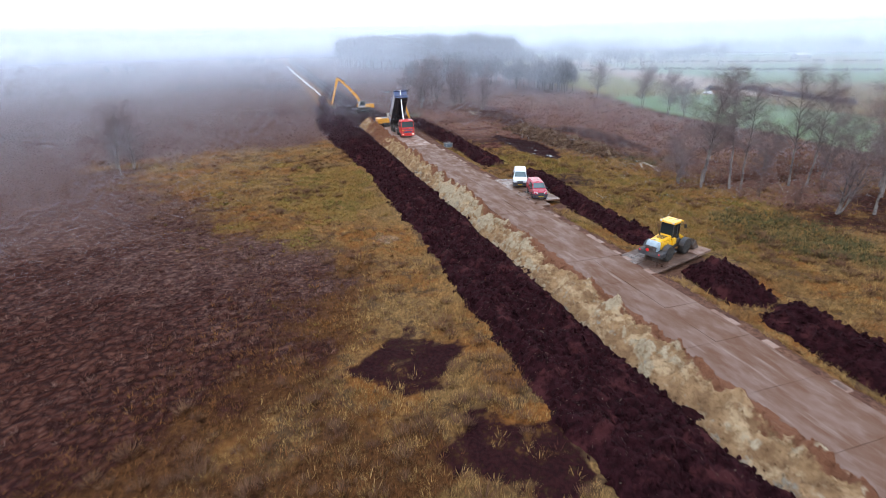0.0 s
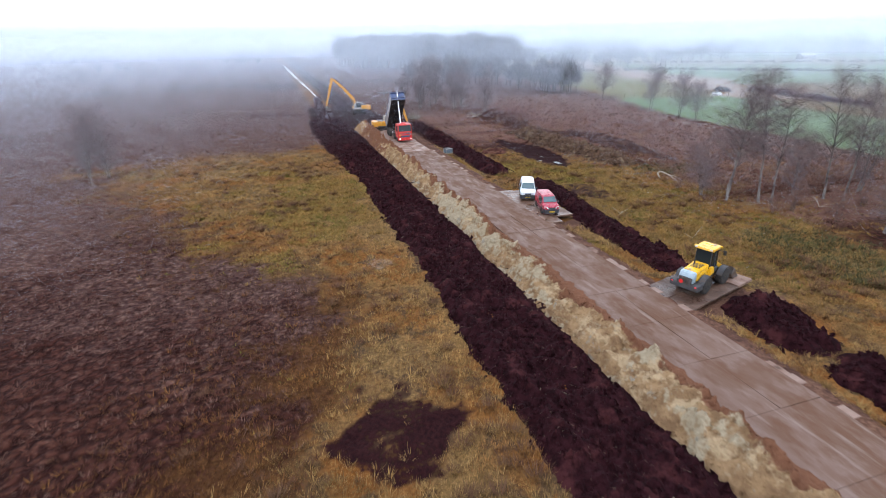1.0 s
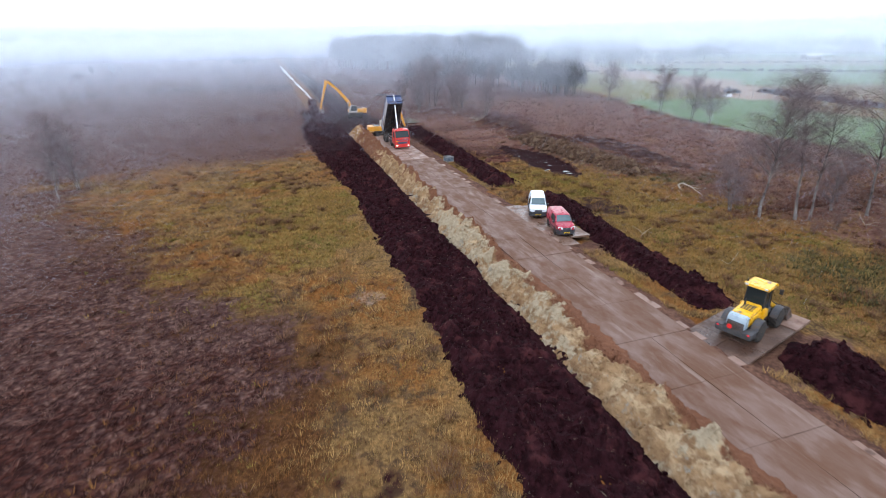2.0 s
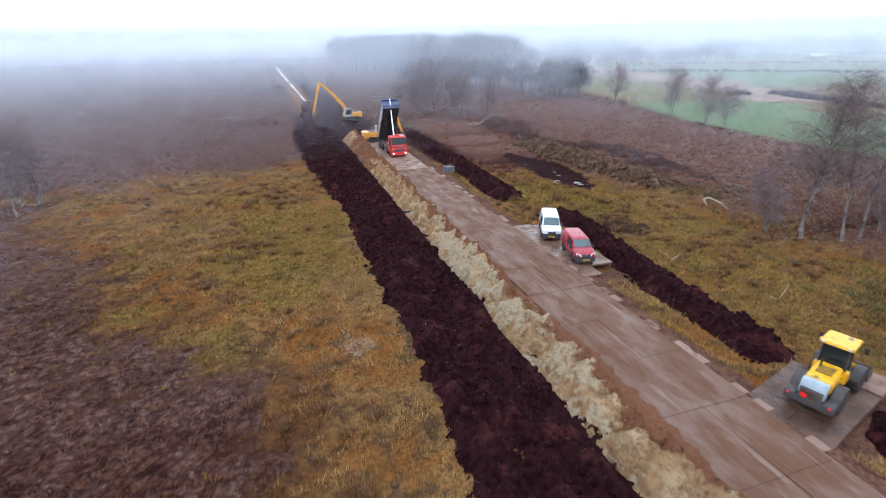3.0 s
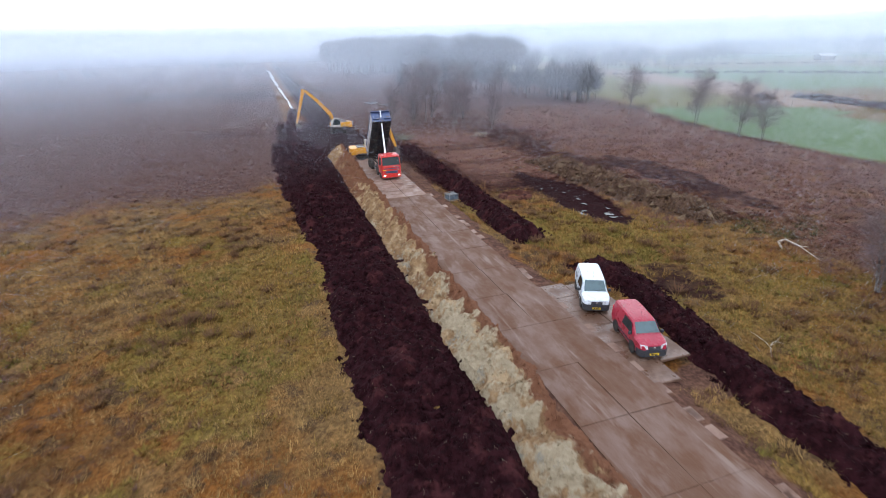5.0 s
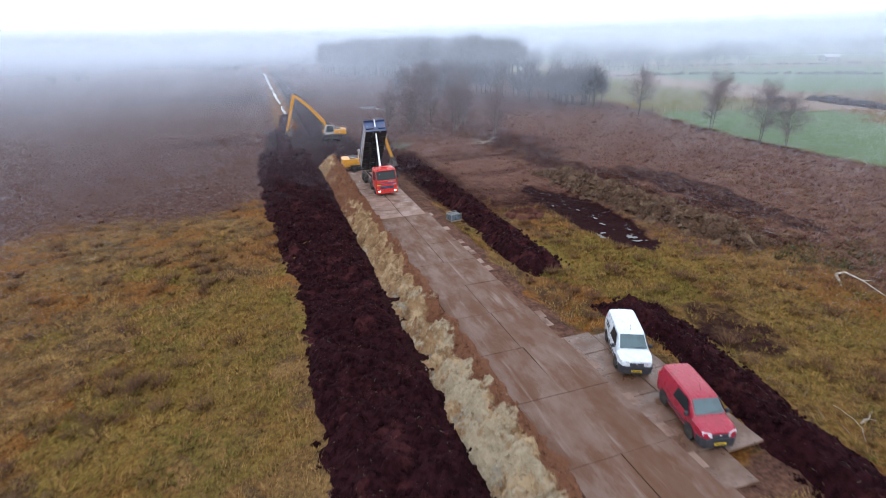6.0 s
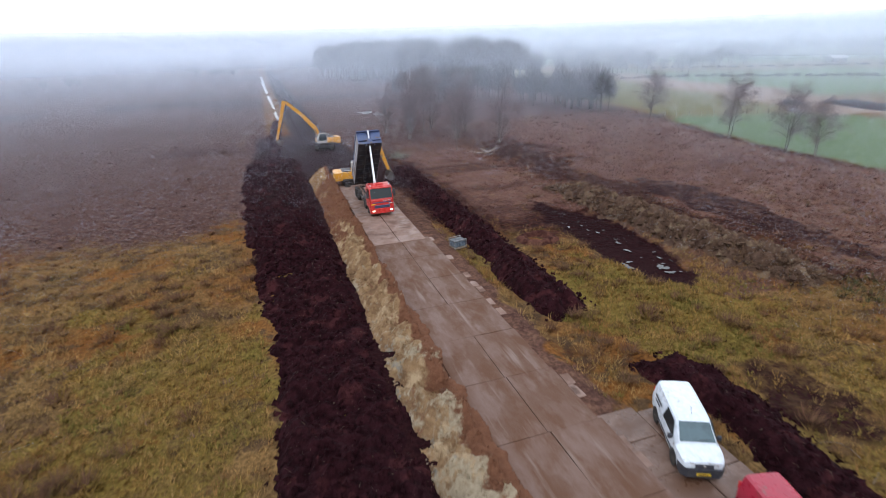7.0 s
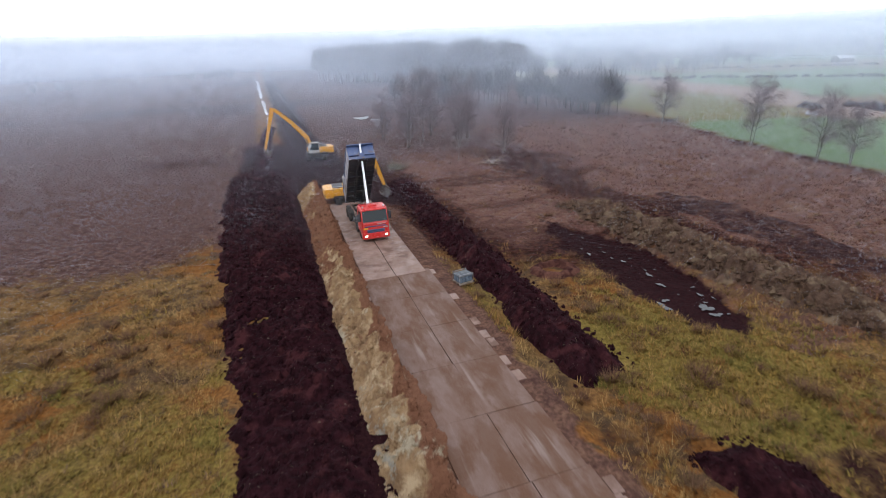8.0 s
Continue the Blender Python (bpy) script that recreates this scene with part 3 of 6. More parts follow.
# a scraped-up ring of reddish soil beside the wet cutting
LX, LY = np.meshgrid(np.arange(31.8, 37.6, 0.1), np.arange(80.2, 86.6, 0.1))
ring_d = np.abs(np.hypot((LX - 34.7) / 1.25, LY - 83.3) - 1.15 + 0.25 * fbm(LX, LY, 191, 3))
LZ = ground_z(LX, LY) - 0.1 + step(0.62, 0.1, ring_d) * (0.45 + 0.3 * fbm(LX / 0.7, LY / 0.7, 192, 3))
M["red_soil"] = material("red_brown_soil", (0.050, 0.020, 0.015), (0.105, 0.045, 0.032), 1.5, (0.030, 0.010, 0.009), 0.8, 0.5, rough=0.97, bump=0.9, bump_scale=6, space="World", spec=0.06)
tagged(grid_mesh("peat_mound", LX, LY, LZ, M["red_soil"]), "low curled heap of red-brown soil on the grass", "peat bank")

# ---------------------------------------------------------------- sand bank between peat and road
def sand_lobes(x, y):
    """Slumped lobes and the gullies between them, across the dug face, from about -1 to 1."""
    ridged = 1 - 2.2 * np.abs(fbm((y + 0.35 * x) / 2.3, x / 3.2, 231, 3))
    return 0.75 * ridged - 0.1 + 0.45 * fbm(x / 0.9, y / 1.2, 232, 3)


def sand_z(x, y):
    """Dug sand and clay: a face scooped by the bucket, its crest and the shoulder towards the road."""
    edge = 17.0 + 0.25 * fbm(y / 2.0, y * 0 + 3.3, 200, 3)
    u = x - edge
    scoop = np.abs(fbm(y / 1.9 + 0.3 * x, x / 2.5, 201, 4))
    crest = 0.50 + 0.50 * fbm(y / 3.4, x / 2, 202, 3) + 0.45 * scoop
    crest = crest + 0.35 * step(98, 108, y)
    face = np.clip((u + 0.1) / 2.3, 0, 1) * step(3.7, 2.5, u + 0.5 * fbm(x / 1.2, y / 1.6, 203, 3))
    z = -0.8 + 0.62 * np.clip((u + 0.2) / 1.8, 0, 1) + face * crest - 0.75 * scoop * step(0, 0.7, u) * step(2.7, 1.7, u)
    z = z + (0.20 * fbm(x / 0.6, y / 0.5, 204, 3) + 0.30 * np.abs(fbm(x / 0.75, y / 0.32, 208, 3))) * step(-0.2, 0.5, u) * step(4.0, 2.8, u)
    z = z + (0.10 * fbm(x / 0.28, y / 0.28, 209, 2) + 0.16 * np.abs(fbm(x / 1.2, y / 0.3, 210, 3))) * step(-0.2, 0.4, u) * step(3.8, 2.8, u)
    z = z + 0.80 * sand_lobes(x, y) * step(0.0, 0.8, u) * step(3.2, 2.3, u)
    ends = step(119.5, 115, y + fbm(x, y, 206, 2))
    # soil trodden over the edge of the slabs
    spill = ROAD_L + 0.10 - 0.45 * step(45, 75, y) + 0.55 * fbm(y / 3.0, 0 * y, 211, 3) + 0.35 * fbm(y / 0.7, x / 0.9, 212, 3)
    thin = 0.045 + 0.05 * fbm(x / 0.4, y / 0.4, 213, 2)
    z = np.where(x > ROAD_L - 0.75, np.where(x < spill, np.minimum(np.maximum(z, thin), 0.12), -0.14), z)
    return -1.1 + (z + 1.1) * ends


SX, SY = np.meshgrid(np.arange(16.2, 21.3, 0.1), np.arange(2, 121, 0.1))
def sand_material():
    """Dug sand: noise grain, with layers of the bank's own for red soil, pale clay and grey clay."""
    m = material("dug_sand_and_clay", (0.270, 0.172, 0.090), (0.165, 0.098, 0.051), 1.4, (0.36, 0.262, 0.155), 0.8, 0.45, rough=0.97, bump=1.0, bump_scale=4, space="World", stretch=(1, 0.8, 1), spec=0.1)
    nt = m.node_tree
    b = nt.nodes["Principled BSDF"]
    col = b.inputs["Base Color"].links[0].from_socket
    for layer, dark, light, sc in (("soil", (0.095, 0.040, 0.022), (0.185, 0.086, 0.048), 3.5), ("clay", (0.185, 0.138, 0.082), (0.40, 0.335, 0.235), 3.2), ("grey", (0.13, 0.12, 0.098), (0.27, 0.25, 0.205), 4.0)):
        at = nt.nodes.new("ShaderNodeAttribute")
        at.attribute_name = layer
        n = nt.nodes.new("ShaderNodeTexNoise")
        n.inputs["Scale"].default_value, n.inputs["Detail"].default_value = sc, 8
        g = nt.nodes.new("ShaderNodeNewGeometry")
        nt.links.new(g.outputs["Position"], n.inputs["Vector"])
        tone, over = nt.nodes.new("ShaderNodeMix"), nt.nodes.new("ShaderNodeMix")
        tone.data_type = over.data_type = "RGBA"
        tone.inputs["A"].default_value, tone.inputs["B"].default_value = (*dark, 1), (*light, 1)
        nt.links.new(n.outputs["Fac"], tone.inputs["Factor"])
        add = nt.nodes.new("ShaderNodeMath")
        add.operation = "ADD"
        r = nt.nodes.new("ShaderNodeMapRange")
        r.interpolation_type = "SMOOTHSTEP"
        r.inputs["From Min"].default_value, r.inputs["From Max"].default_value = 0.85, 1.2
        nt.links.new(at.outputs["Fac"], add.inputs[0])
        nt.links.new(n.outputs["Fac"], add.inputs[1])
        nt.links.new(add.outputs[0], r.inputs["Value"])
        nt.links.new(r.outputs["Result"], over.inputs["Factor"])
        nt.links.new(col, over.inputs["A"])
        nt.links.new(tone.outputs["Result"], over.inputs["B"])
        col = over.outputs["Result"]
    nt.links.new(col, b.inputs["Base Color"])
    return m


def sand_layers(x, y):
    """Where the dug bank shows red soil, pale clay and grey clay."""
    u = x - 17.0
    soil = 0.85 * step(1.65, 2.35, u + 0.75 * fbm(x / 0.9, y / 1.6, 221, 4)) + 0.45 * step(0.0, 0.45, fbm(x / 0.7, y / 1.1, 228, 4)) * step(40, 66, y) + 1.0 * step(82, 97, y) * step(112, 106, y) * (0.75 + 0.5 * fbm(x / 0.9, y / 1.4, 225, 3))
    pale = step(30, 40, y + 4 * fbm(x / 2, y / 3, 226, 2)) * step(74, 58, y)
    clay = (0.06 + 0.30 * pale) * step(2.35, 1.75, u + 0.4 * fbm(x / 0.8, y / 1.2, 222, 3)) * step(112, 100, y)
    clay = clay + 0.38 * step(0.05, 0.4, fbm(x / 0.9, y / 1.5, 227, 4)) * step(3.0, 2.3, u) * step(96, 80, y)
    grey = 0.50 * step(0.05, 0.4, fbm(x / 0.55, y / 0.8, 223, 3)) * step(2.0, 0.6, u) * step(88, 70, y)
    # relief put into the colour too: lobes paler, gullies between them darker
    lobes = sand_lobes(x, y)
    clay = clay + 0.30 * step(0.15, 0.75, lobes)
    soil = soil + 0.30 * step(0.05, -0.6, lobes)
    return (("soil", soil), ("clay", clay), ("grey", grey))


def give_layers(ob, layers):
    for layer, values in layers:
        at = ob.data.attributes.new(layer, "FLOAT", "POINT")
        at.data.foreach_set("value", np.asarray(values, dtype=np.float32).ravel())


M["sand"] = sand_material()
sand_bank = tagged(grid_mesh("sand_bank", SX, SY, sand_z(SX, SY), M["sand"]), "bank of dug yellow sand and pale clay along the road", "sand bank")
give_layers(sand_bank, sand_layers(SX, SY))

# ---------------------------------------------------------------- trees
def tube(out, p, q, r0, r1, sides=4):
    """A tapered limb as loose triangles, added to a list of corner arrays."""
    p, q = np.array(p), np.array(q)
    ax = q - p
    ax = ax / (np.linalg.norm(ax) + 1e-9)
    s = np.cross(ax, (0.3, 0.9, 0.31))
    s /= np.linalg.norm(s) + 1e-9
    w = np.cross(ax, s)
    a = np.arange(sides) * 2 * math.pi / sides
    ring = np.cos(a)[:, None] * s + np.sin(a)[:, None] * w
    lo, hi = p + ring * r0, q + ring * r1
    nx = np.roll(np.arange(sides), -1)
    out.append(np.stack([lo, lo[nx], hi], 1))
    if r1 > 0.004:
        out.append(np.stack([hi, lo[nx], hi[nx]], 1))


def grow(rng, height, lean, spread, limbs, slivers, low=0.3, thick=1.0, stems=1):
    """A bare birch: wood (slender bent stems, limbs that rise and then arch over) and crown (a haze of fine hanging twigs), as triangle arrays."""
    wood, ends, ways = [], [], []
    n = 9
    for stem in range(stems):
        tall = height * (1 - 0.14 * stem)
        turn = 2.1 * stem + rng.uniform(0, 6.28) * (stem > 0)
        out = 0.16 * (stem > 0)
        pts = [np.array([0.25 * math.cos(turn), 0.25 * math.sin(turn), 0.0]) * (stem > 0)]
        for i in range(n):
            pts.append(pts[-1] + np.array([lean[0] + out * math.cos(turn) + rng.normal(0, 0.07), lean[1] + out * math.sin(turn) + rng.normal(0, 0.07), 1.0]) * tall * 0.90 / n)
        r = tall * 0.0085
        for i in range(n):
            tube(wood, pts[i], pts[i + 1], r * (1 - i / (n + 0.3)) * (1.35 if i == 0 else 1), r * (1 - (i + 1) / (n + 0.3)), 7)
        for k in range(limbs // stems):
            g = (k + rng.random()) / (limbs // stems)
            f = low + (0.985 - low) * g
            j = min(int(f * n), n - 1)
            p = pts[j] + (pts[j + 1] - pts[j]) * (f * n - j)
            az = k * 2.4 + rng.normal(0, 0.5)
            length = tall * spread * (0.22 + 0.78 * math.sin(math.pi * (0.22 + 0.74 * g))) * rng.uniform(0.65, 1.25)
            d = np.array([math.cos(az), math.sin(az), rng.uniform(0.7, 1.5)])
            d /= np.linalg.norm(d)
            lr = r * (1.08 - f) * 0.48 + 0.014
            for s_ in range(5):
                q = p + d * length / 5
                tube(wood, p, q, lr * (1 - s_ / 5.6), lr * (1 - (s_ + 1) / 5.6), 4)
                if s_ > 0:
                    for _ in range(2):
                        e = d * 0.8 + rng.normal(0, 0.6, 3)
                        e /= np.linalg.norm(e)
                        m_ = p + e * length * rng.uniform(0.22, 0.42)
                        tube(wood, p, m_, lr * 0.34, 0.005, 3)
                        ends.append((p + (m_ - p) * 0.3, m_ + np.array([0, 0, -0.02 * tall])))
                        ways.append(e)
                    ends.append((p, q))
                    ways.append(d)
                p = q
                d = d + np.array([rng.normal(0, 0.16), rng.normal(0, 0.16), -0.16])
                d /= np.linalg.norm(d)
    a, w = np.array(ends), np.array(ways)
    size = np.linalg.norm(a[:, 1] - a[:, 0], axis=1)
    pick = rng.choice(len(a), slivers, p=size / size.sum())
    t = rng.random(slivers)[:, None]
    c = a[pick, 0] * (1 - t) + a[pick, 1] * t + rng.normal(0, height * 0.024, (slivers, 3))
    d = w[pick] * 0.55 + rng.normal(0, 0.5, (slivers, 3)) + np.array([0, 0, -0.30])
    d /= np.linalg.norm(d, axis=1, keepdims=True)
    s = np.cross(d, rng.normal(size=(slivers, 3)))
    s /= np.linalg.norm(s, axis=1, keepdims=True)
    ln = height * rng.uniform(0.010, 0.030, slivers)[:, None]
    th = thick * rng.uniform(0.004, 0.008, slivers)[:, None]
    c[:, 2] = np.maximum(c[:, 2], height * 0.08)
    return np.concatenate(wood), np.stack([c - d * ln - s * th, c - d * ln + s * th, c + d * ln], 1)


def tree(name, label, wood, crown, m, bark, category="tree", group=""):
    root = tagged(new(name), label, category, group)
    t = tri_mesh("trunk", wood, bark)
    c = tri_mesh("crown", crown, M["twig"])
    t.parent = c.parent = root
    root.matrix_basis = m
    return root


def hazy_tree(rng, slivers, thick, tall=0.75):
    """A bare tree one unit high seen from afar: a stem, limbs and a cloud of fine upward twigs."""
    wood = []
    tube(wood, (0, 0, 0), (0.01, 0.01, 0.9), 0.014, 0.003, 3)
    for k in range(7):
        a, f = k * 2.4, 0.22 + 0.09 * k
        tube(wood, (0, 0, f), (0.24 * math.cos(a) * (1.2 - f), 0.24 * math.sin(a) * (1.2 - f), min(0.98, f + 0.26)), 0.008, 0.002, 3)
    n = slivers
    v = rng.normal(size=(n, 3))
    v /= np.linalg.norm(v, axis=1, keepdims=True)
    r = rng.random(n) ** 0.45
    lumps = 0.75 + 0.35 * np.sin(3 * np.arctan2(v[:, 1], v[:, 0]) + rng.uniform(0, 6)) * np.cos(4 * v[:, 2] + rng.uniform(0, 6))
    c = np.stack([v[:, 0] * 0.25, v[:, 1] * 0.25, v[:, 2] * tall / 2], 1) * (r * lumps)[:, None] + np.array([0, 0, 1 - tall / 2 - 0.02])
    d = v * 0.55 + rng.normal(0, 0.45, (n, 3)) + np.array([0, 0, 0.55])
    d /= np.linalg.norm(d, axis=1, keepdims=True)
    s = np.cross(d, rng.normal(size=(n, 3)))
    s /= np.linalg.norm(s, axis=1, keepdims=True)
    ln = rng.uniform(0.05, 0.13, n)[:, None]
    c[:, 2] = np.maximum(c[:, 2], 0.03)
    twigs = np.stack([c - d * ln - s * thick, c - d * ln + s * thick, c + d * ln], 1)
    return np.concatenate(wood), twigs


def gz(x, y):
    return float(ground_z(np.array([float(x)]), np.array([float(y)]))[0])


rng = np.random.default_rng(4)
BIRCH = [grow(rng, 15.4, (0.05, 0.0), 0.29, 30, 9000, 0.28), grow(rng, 15.6, (0.15, 0.04), 0.27, 28, 8500, 0.34), grow(rng, 11.8, (0.04, -0.03), 0.40, 36, 16000, 0.10, 1.0, 3), grow(rng, 11.6, (0.03, -0.02), 0.40, 40, 13000, 0.20, 1.5, 2)]
protos = [tree("birch_tree", "bare winter birch with pale bark and fine twigs on the moor", *BIRCH[i], pose(x, y, gz(x, y), 0, 0, a), M["bark"], group="birches on the moor")
          for i, x, y, a in ((0, 49.0, 49.5, 20), (1, 51.6, 47.7, 80), (2, 54.3, 36.3, 10), (3, 93.9, 140.4, 60))]
for i, x, y, a, s in ((1, 52.6, 47.0, 200, 0.9), (0, 50.4, 50.8, 300, 0.85), (0, 59.3, 46.1, 120, 1.0), (1, 60.6, 44.8, 10, 0.95), (0, 64.8, 38.9, 140, 1.0), (1, 58.0, 35.0, 33, 0.95), (2, 66, 47, 70, 1.0), (2, 69, 42, 20, 1.1), (2, 57.5, 48.5, 120, 0.7),
                      (2, 47.8, 52.0, 250, 0.7), (0, -22.6, 82.8, 50, 0.72), (2, -21.7, 87.2, 0, 0.9), (2, -24.5, 88.2, 130, 0.85),
                      (2, 38.2, 141.3, 40, 1.1), (0, 42.7, 145.5, 90, 0.95), (1, 42.7, 126.3, 190, 0.7), (2, 51.8, 129.3, 10, 1.0), (2, 47, 138, 100, 1.1), (2, 46, 152, 10, 1.1), (2, 41, 149, 200, 1.1), (2, 52, 146, 300, 1.05), (2, 36, 152, 20, 0.9),
                      (3, 91.5, 116.2, 160, 1.02), (3, 88.2, 102.2, 20, 0.95), (3, 89.2, 98.2, 200, 0.78)):
    c = copy_thing(protos[i], pose(x, y, gz(x, y) - 0.05, 0, 0, a) @ Matrix.Scale(s, 4))
    c.scale = (s, s, s)

# low reddish thicket at the feet of the birches
M["thicket"] = material("red_brown_thicket", (0.150, 0.078, 0.064), (0.200, 0.112, 0.092), 1.0, rough=0.95, vary=0.3, spec=0.1)
shrub = tagged(new("shrub"), "low bare red-brown thicket at the foot of the birches", "shrub", "thicket under the birches")
for name, tri, mat in zip(("stems", "crown"), grow(rng, 3.2, (0.0, 0.02), 0.62, 20, 5000, 0.04, 0.9, 5), (M["dark_wood"], M["thicket"])):
    tri_mesh(name, tri, mat).parent = shrub
shrub.matrix_basis = pose(52.3, 44.0, gz(52.3, 44.0) - 0.05)
for x, y, a, s in ((53.3, 39.8, 70, 1.0), (49.6, 44.4, 200, 0.7), (56.0, 42.0, 140, 0.9), (55.0, 46.0, 300, 0.75), (60.5, 42.5, 20, 1.0), (47.2, 55.5, 250, 0.6), (63.8, 48.9, 110, 1.1)):
    c = copy_thing(shrub, pose(x, y, gz(x, y) - 0.05, 0, 0, a) @ Matrix.Scale(s, 4))
    c.scale = (s, s, s)

# spoil ridge beside the wet cutting
RX, RY = np.meshgrid(np.arange(41.5, 54, 0.16), np.arange(63, 103, 0.16))
ridge_on = step(3.0, 1.2, np.abs(RX - 47.2 - 0.10 * (82 - RY)) + 0.9 * fbm(RX / 1.6, RY / 1.6, 66, 3)) * step(65, 70, RY) * step(101, 94, RY)
RZ = ground_z(RX, RY) - 0.12 + ridge_on * (0.15 + 1.5 * np.abs(fbm(RX / 1.1, RY / 1.1, 71, 3)) + 0.22 * fbm(RX / 0.35, RY / 0.35, 72, 2))
M["spoil"] = material("grassy_spoil", (0.10, 0.062, 0.042), (0.046, 0.026, 0.019), 1.6, (0.15, 0.105, 0.068), 0.8, 0.4, rough=0.97, bump=0.9, bump_scale=6, space="World", spec=0.06)
spoil_ridge = tagged(grid_mesh("spoil_ridge", RX, RY, RZ, M["spoil"]), "lumpy ridge of turf and grass clods beside the wet cutting", "spoil ridge")

# woods in the distance
rng = np.random.default_rng(9)
FAR = [hazy_tree(rng, 700, 0.0042) for _ in range(5)]
DIM = [hazy_tree(rng, 210, 0.0080) for _ in range(5)]
M["wood_far"] = material("far_bare_woods", (0.05, 0.042, 0.038), (0.08, 0.07, 0.06), 0.1, rough=1.0, space="World", vary=0.2)


def woods(name, label, places, fat, kinds=None, sink=0.0):
    chunks = []
    for x, y, h, k in places:
        a = rng.uniform(0, 6.28)
        rot = np.array([[math.cos(a), -math.sin(a), 0], [math.sin(a), math.cos(a), 0], [0, 0, 1]])
        for tri in (kinds or FAR)[k]:
            t = (tri * (h * fat, h * fat, h)) @ rot.T
            chunks.append(t + np.array([x, y, MOOR - 0.2 - sink * h]))
    return tagged(tri_mesh(name, np.concatenate(chunks), M["wood_far"]), label, "woods", kind="stuff")


place = []
for u in rng.random(85):
    x, y = (55 + 64 * u, 212 - 32 * u) if u < 0.5 else (87 + 8 * (u - 0.5), 196 - 76 * (u - 0.5))
    place.append((x + rng.normal(0, 3) + 4, y + rng.normal(0, 4) + 8 * (u < 0.5), rng.uniform(6.5, 12.5), rng.integers(5)))
woods("wood", "dark bare birch wood at the edge of the moor", place, 1.35)
place = []
for _ in range(190):
    x = 50 + 80 * rng.random() ** 0.9
    place.append((x, 350 - 0.95 * (x - 50) + rng.uniform(0, 55), rng.uniform(17, 22.5), rng.integers(5)))
for _ in range(45):
    x = rng.uniform(120, 230)
    place.append((x, 300 - 0.3 * (x - 120) + rng.uniform(0, 40), rng.uniform(9, 14), rng.integers(5)))
woods("wood", "large dark wood dim in the mist", place, 1.5)
place = []
for cx, cy, spread, many, tall in ((265, 300, 14, 9, 11), (330, 340, 18, 12, 13), (400, 395, 22, 14, 15), (500, 360, 22, 12, 15), (300, 455, 25, 12, 16), (560, 430, 30, 14, 17), (430, 250, 14, 8, 12), (640, 330, 25, 10, 16), (240, 520, 30, 14, 16), (700, 560, 60, 20, 20), (380, 620, 60, 22, 20), (150, 600, 30, 10, 15), (520, 600, 50, 14, 18)):
    place += [(cx + rng.normal(0, spread), cy + rng.normal(0, spread * 0.5), tall * rng.uniform(0.7, 1.15), rng.integers(5)) for _ in range(many)]
for (ax, ay), (bx, by), many, tall in (((120, 690), (760, 430), 110, 13), ((240, 560), (620, 330), 60, 9)):
    place += [(ax + (bx - ax) * u + rng.normal(0, 9), ay + (by - ay) * u + rng.normal(0, 9), tall * rng.uniform(0.6, 1.25), rng.integers(5)) for u in rng.random(many)]
woods("far_tree_line", "groups of trees faint in the mist beyond the fields", place, 1.8, DIM)
place = []
for (ax, ay), (bx, by), many in (((205, 245), (330, 140), 80), ((215, 330), (470, 190), 110), ((130, 262), (205, 245), 30), ((250, 420), (600, 260), 110)):
    place += [(ax + (bx - ax) * u + rng.normal(0, 1), ay + (by - ay) * u + rng.normal(0, 1), rng.uniform(1.8, 3.2), rng.integers(5)) for u in (np.arange(many) + rng.random(many)) / many]
woods("hedge", "dark bare hedges along the far fields", place, 3.4, DIM, 0.3)
place = [(x + rng.normal(0, 4), y + rng.normal(0, 4), rng.uniform(5, 8.5), rng.integers(5)) for x, y in ((-85, 366), (-82, 372), (-9.5, 441), (-4, 446), (-14, 440), (52, 516), (60, 520), (45, 515), (-150, 523), (30, 640), (10, 660), (-60, 600), (-30, 420), (20, 560)) for _ in range(2)]
woods("far_bushes", "low trees dim on the misty moor", place, 1.5)

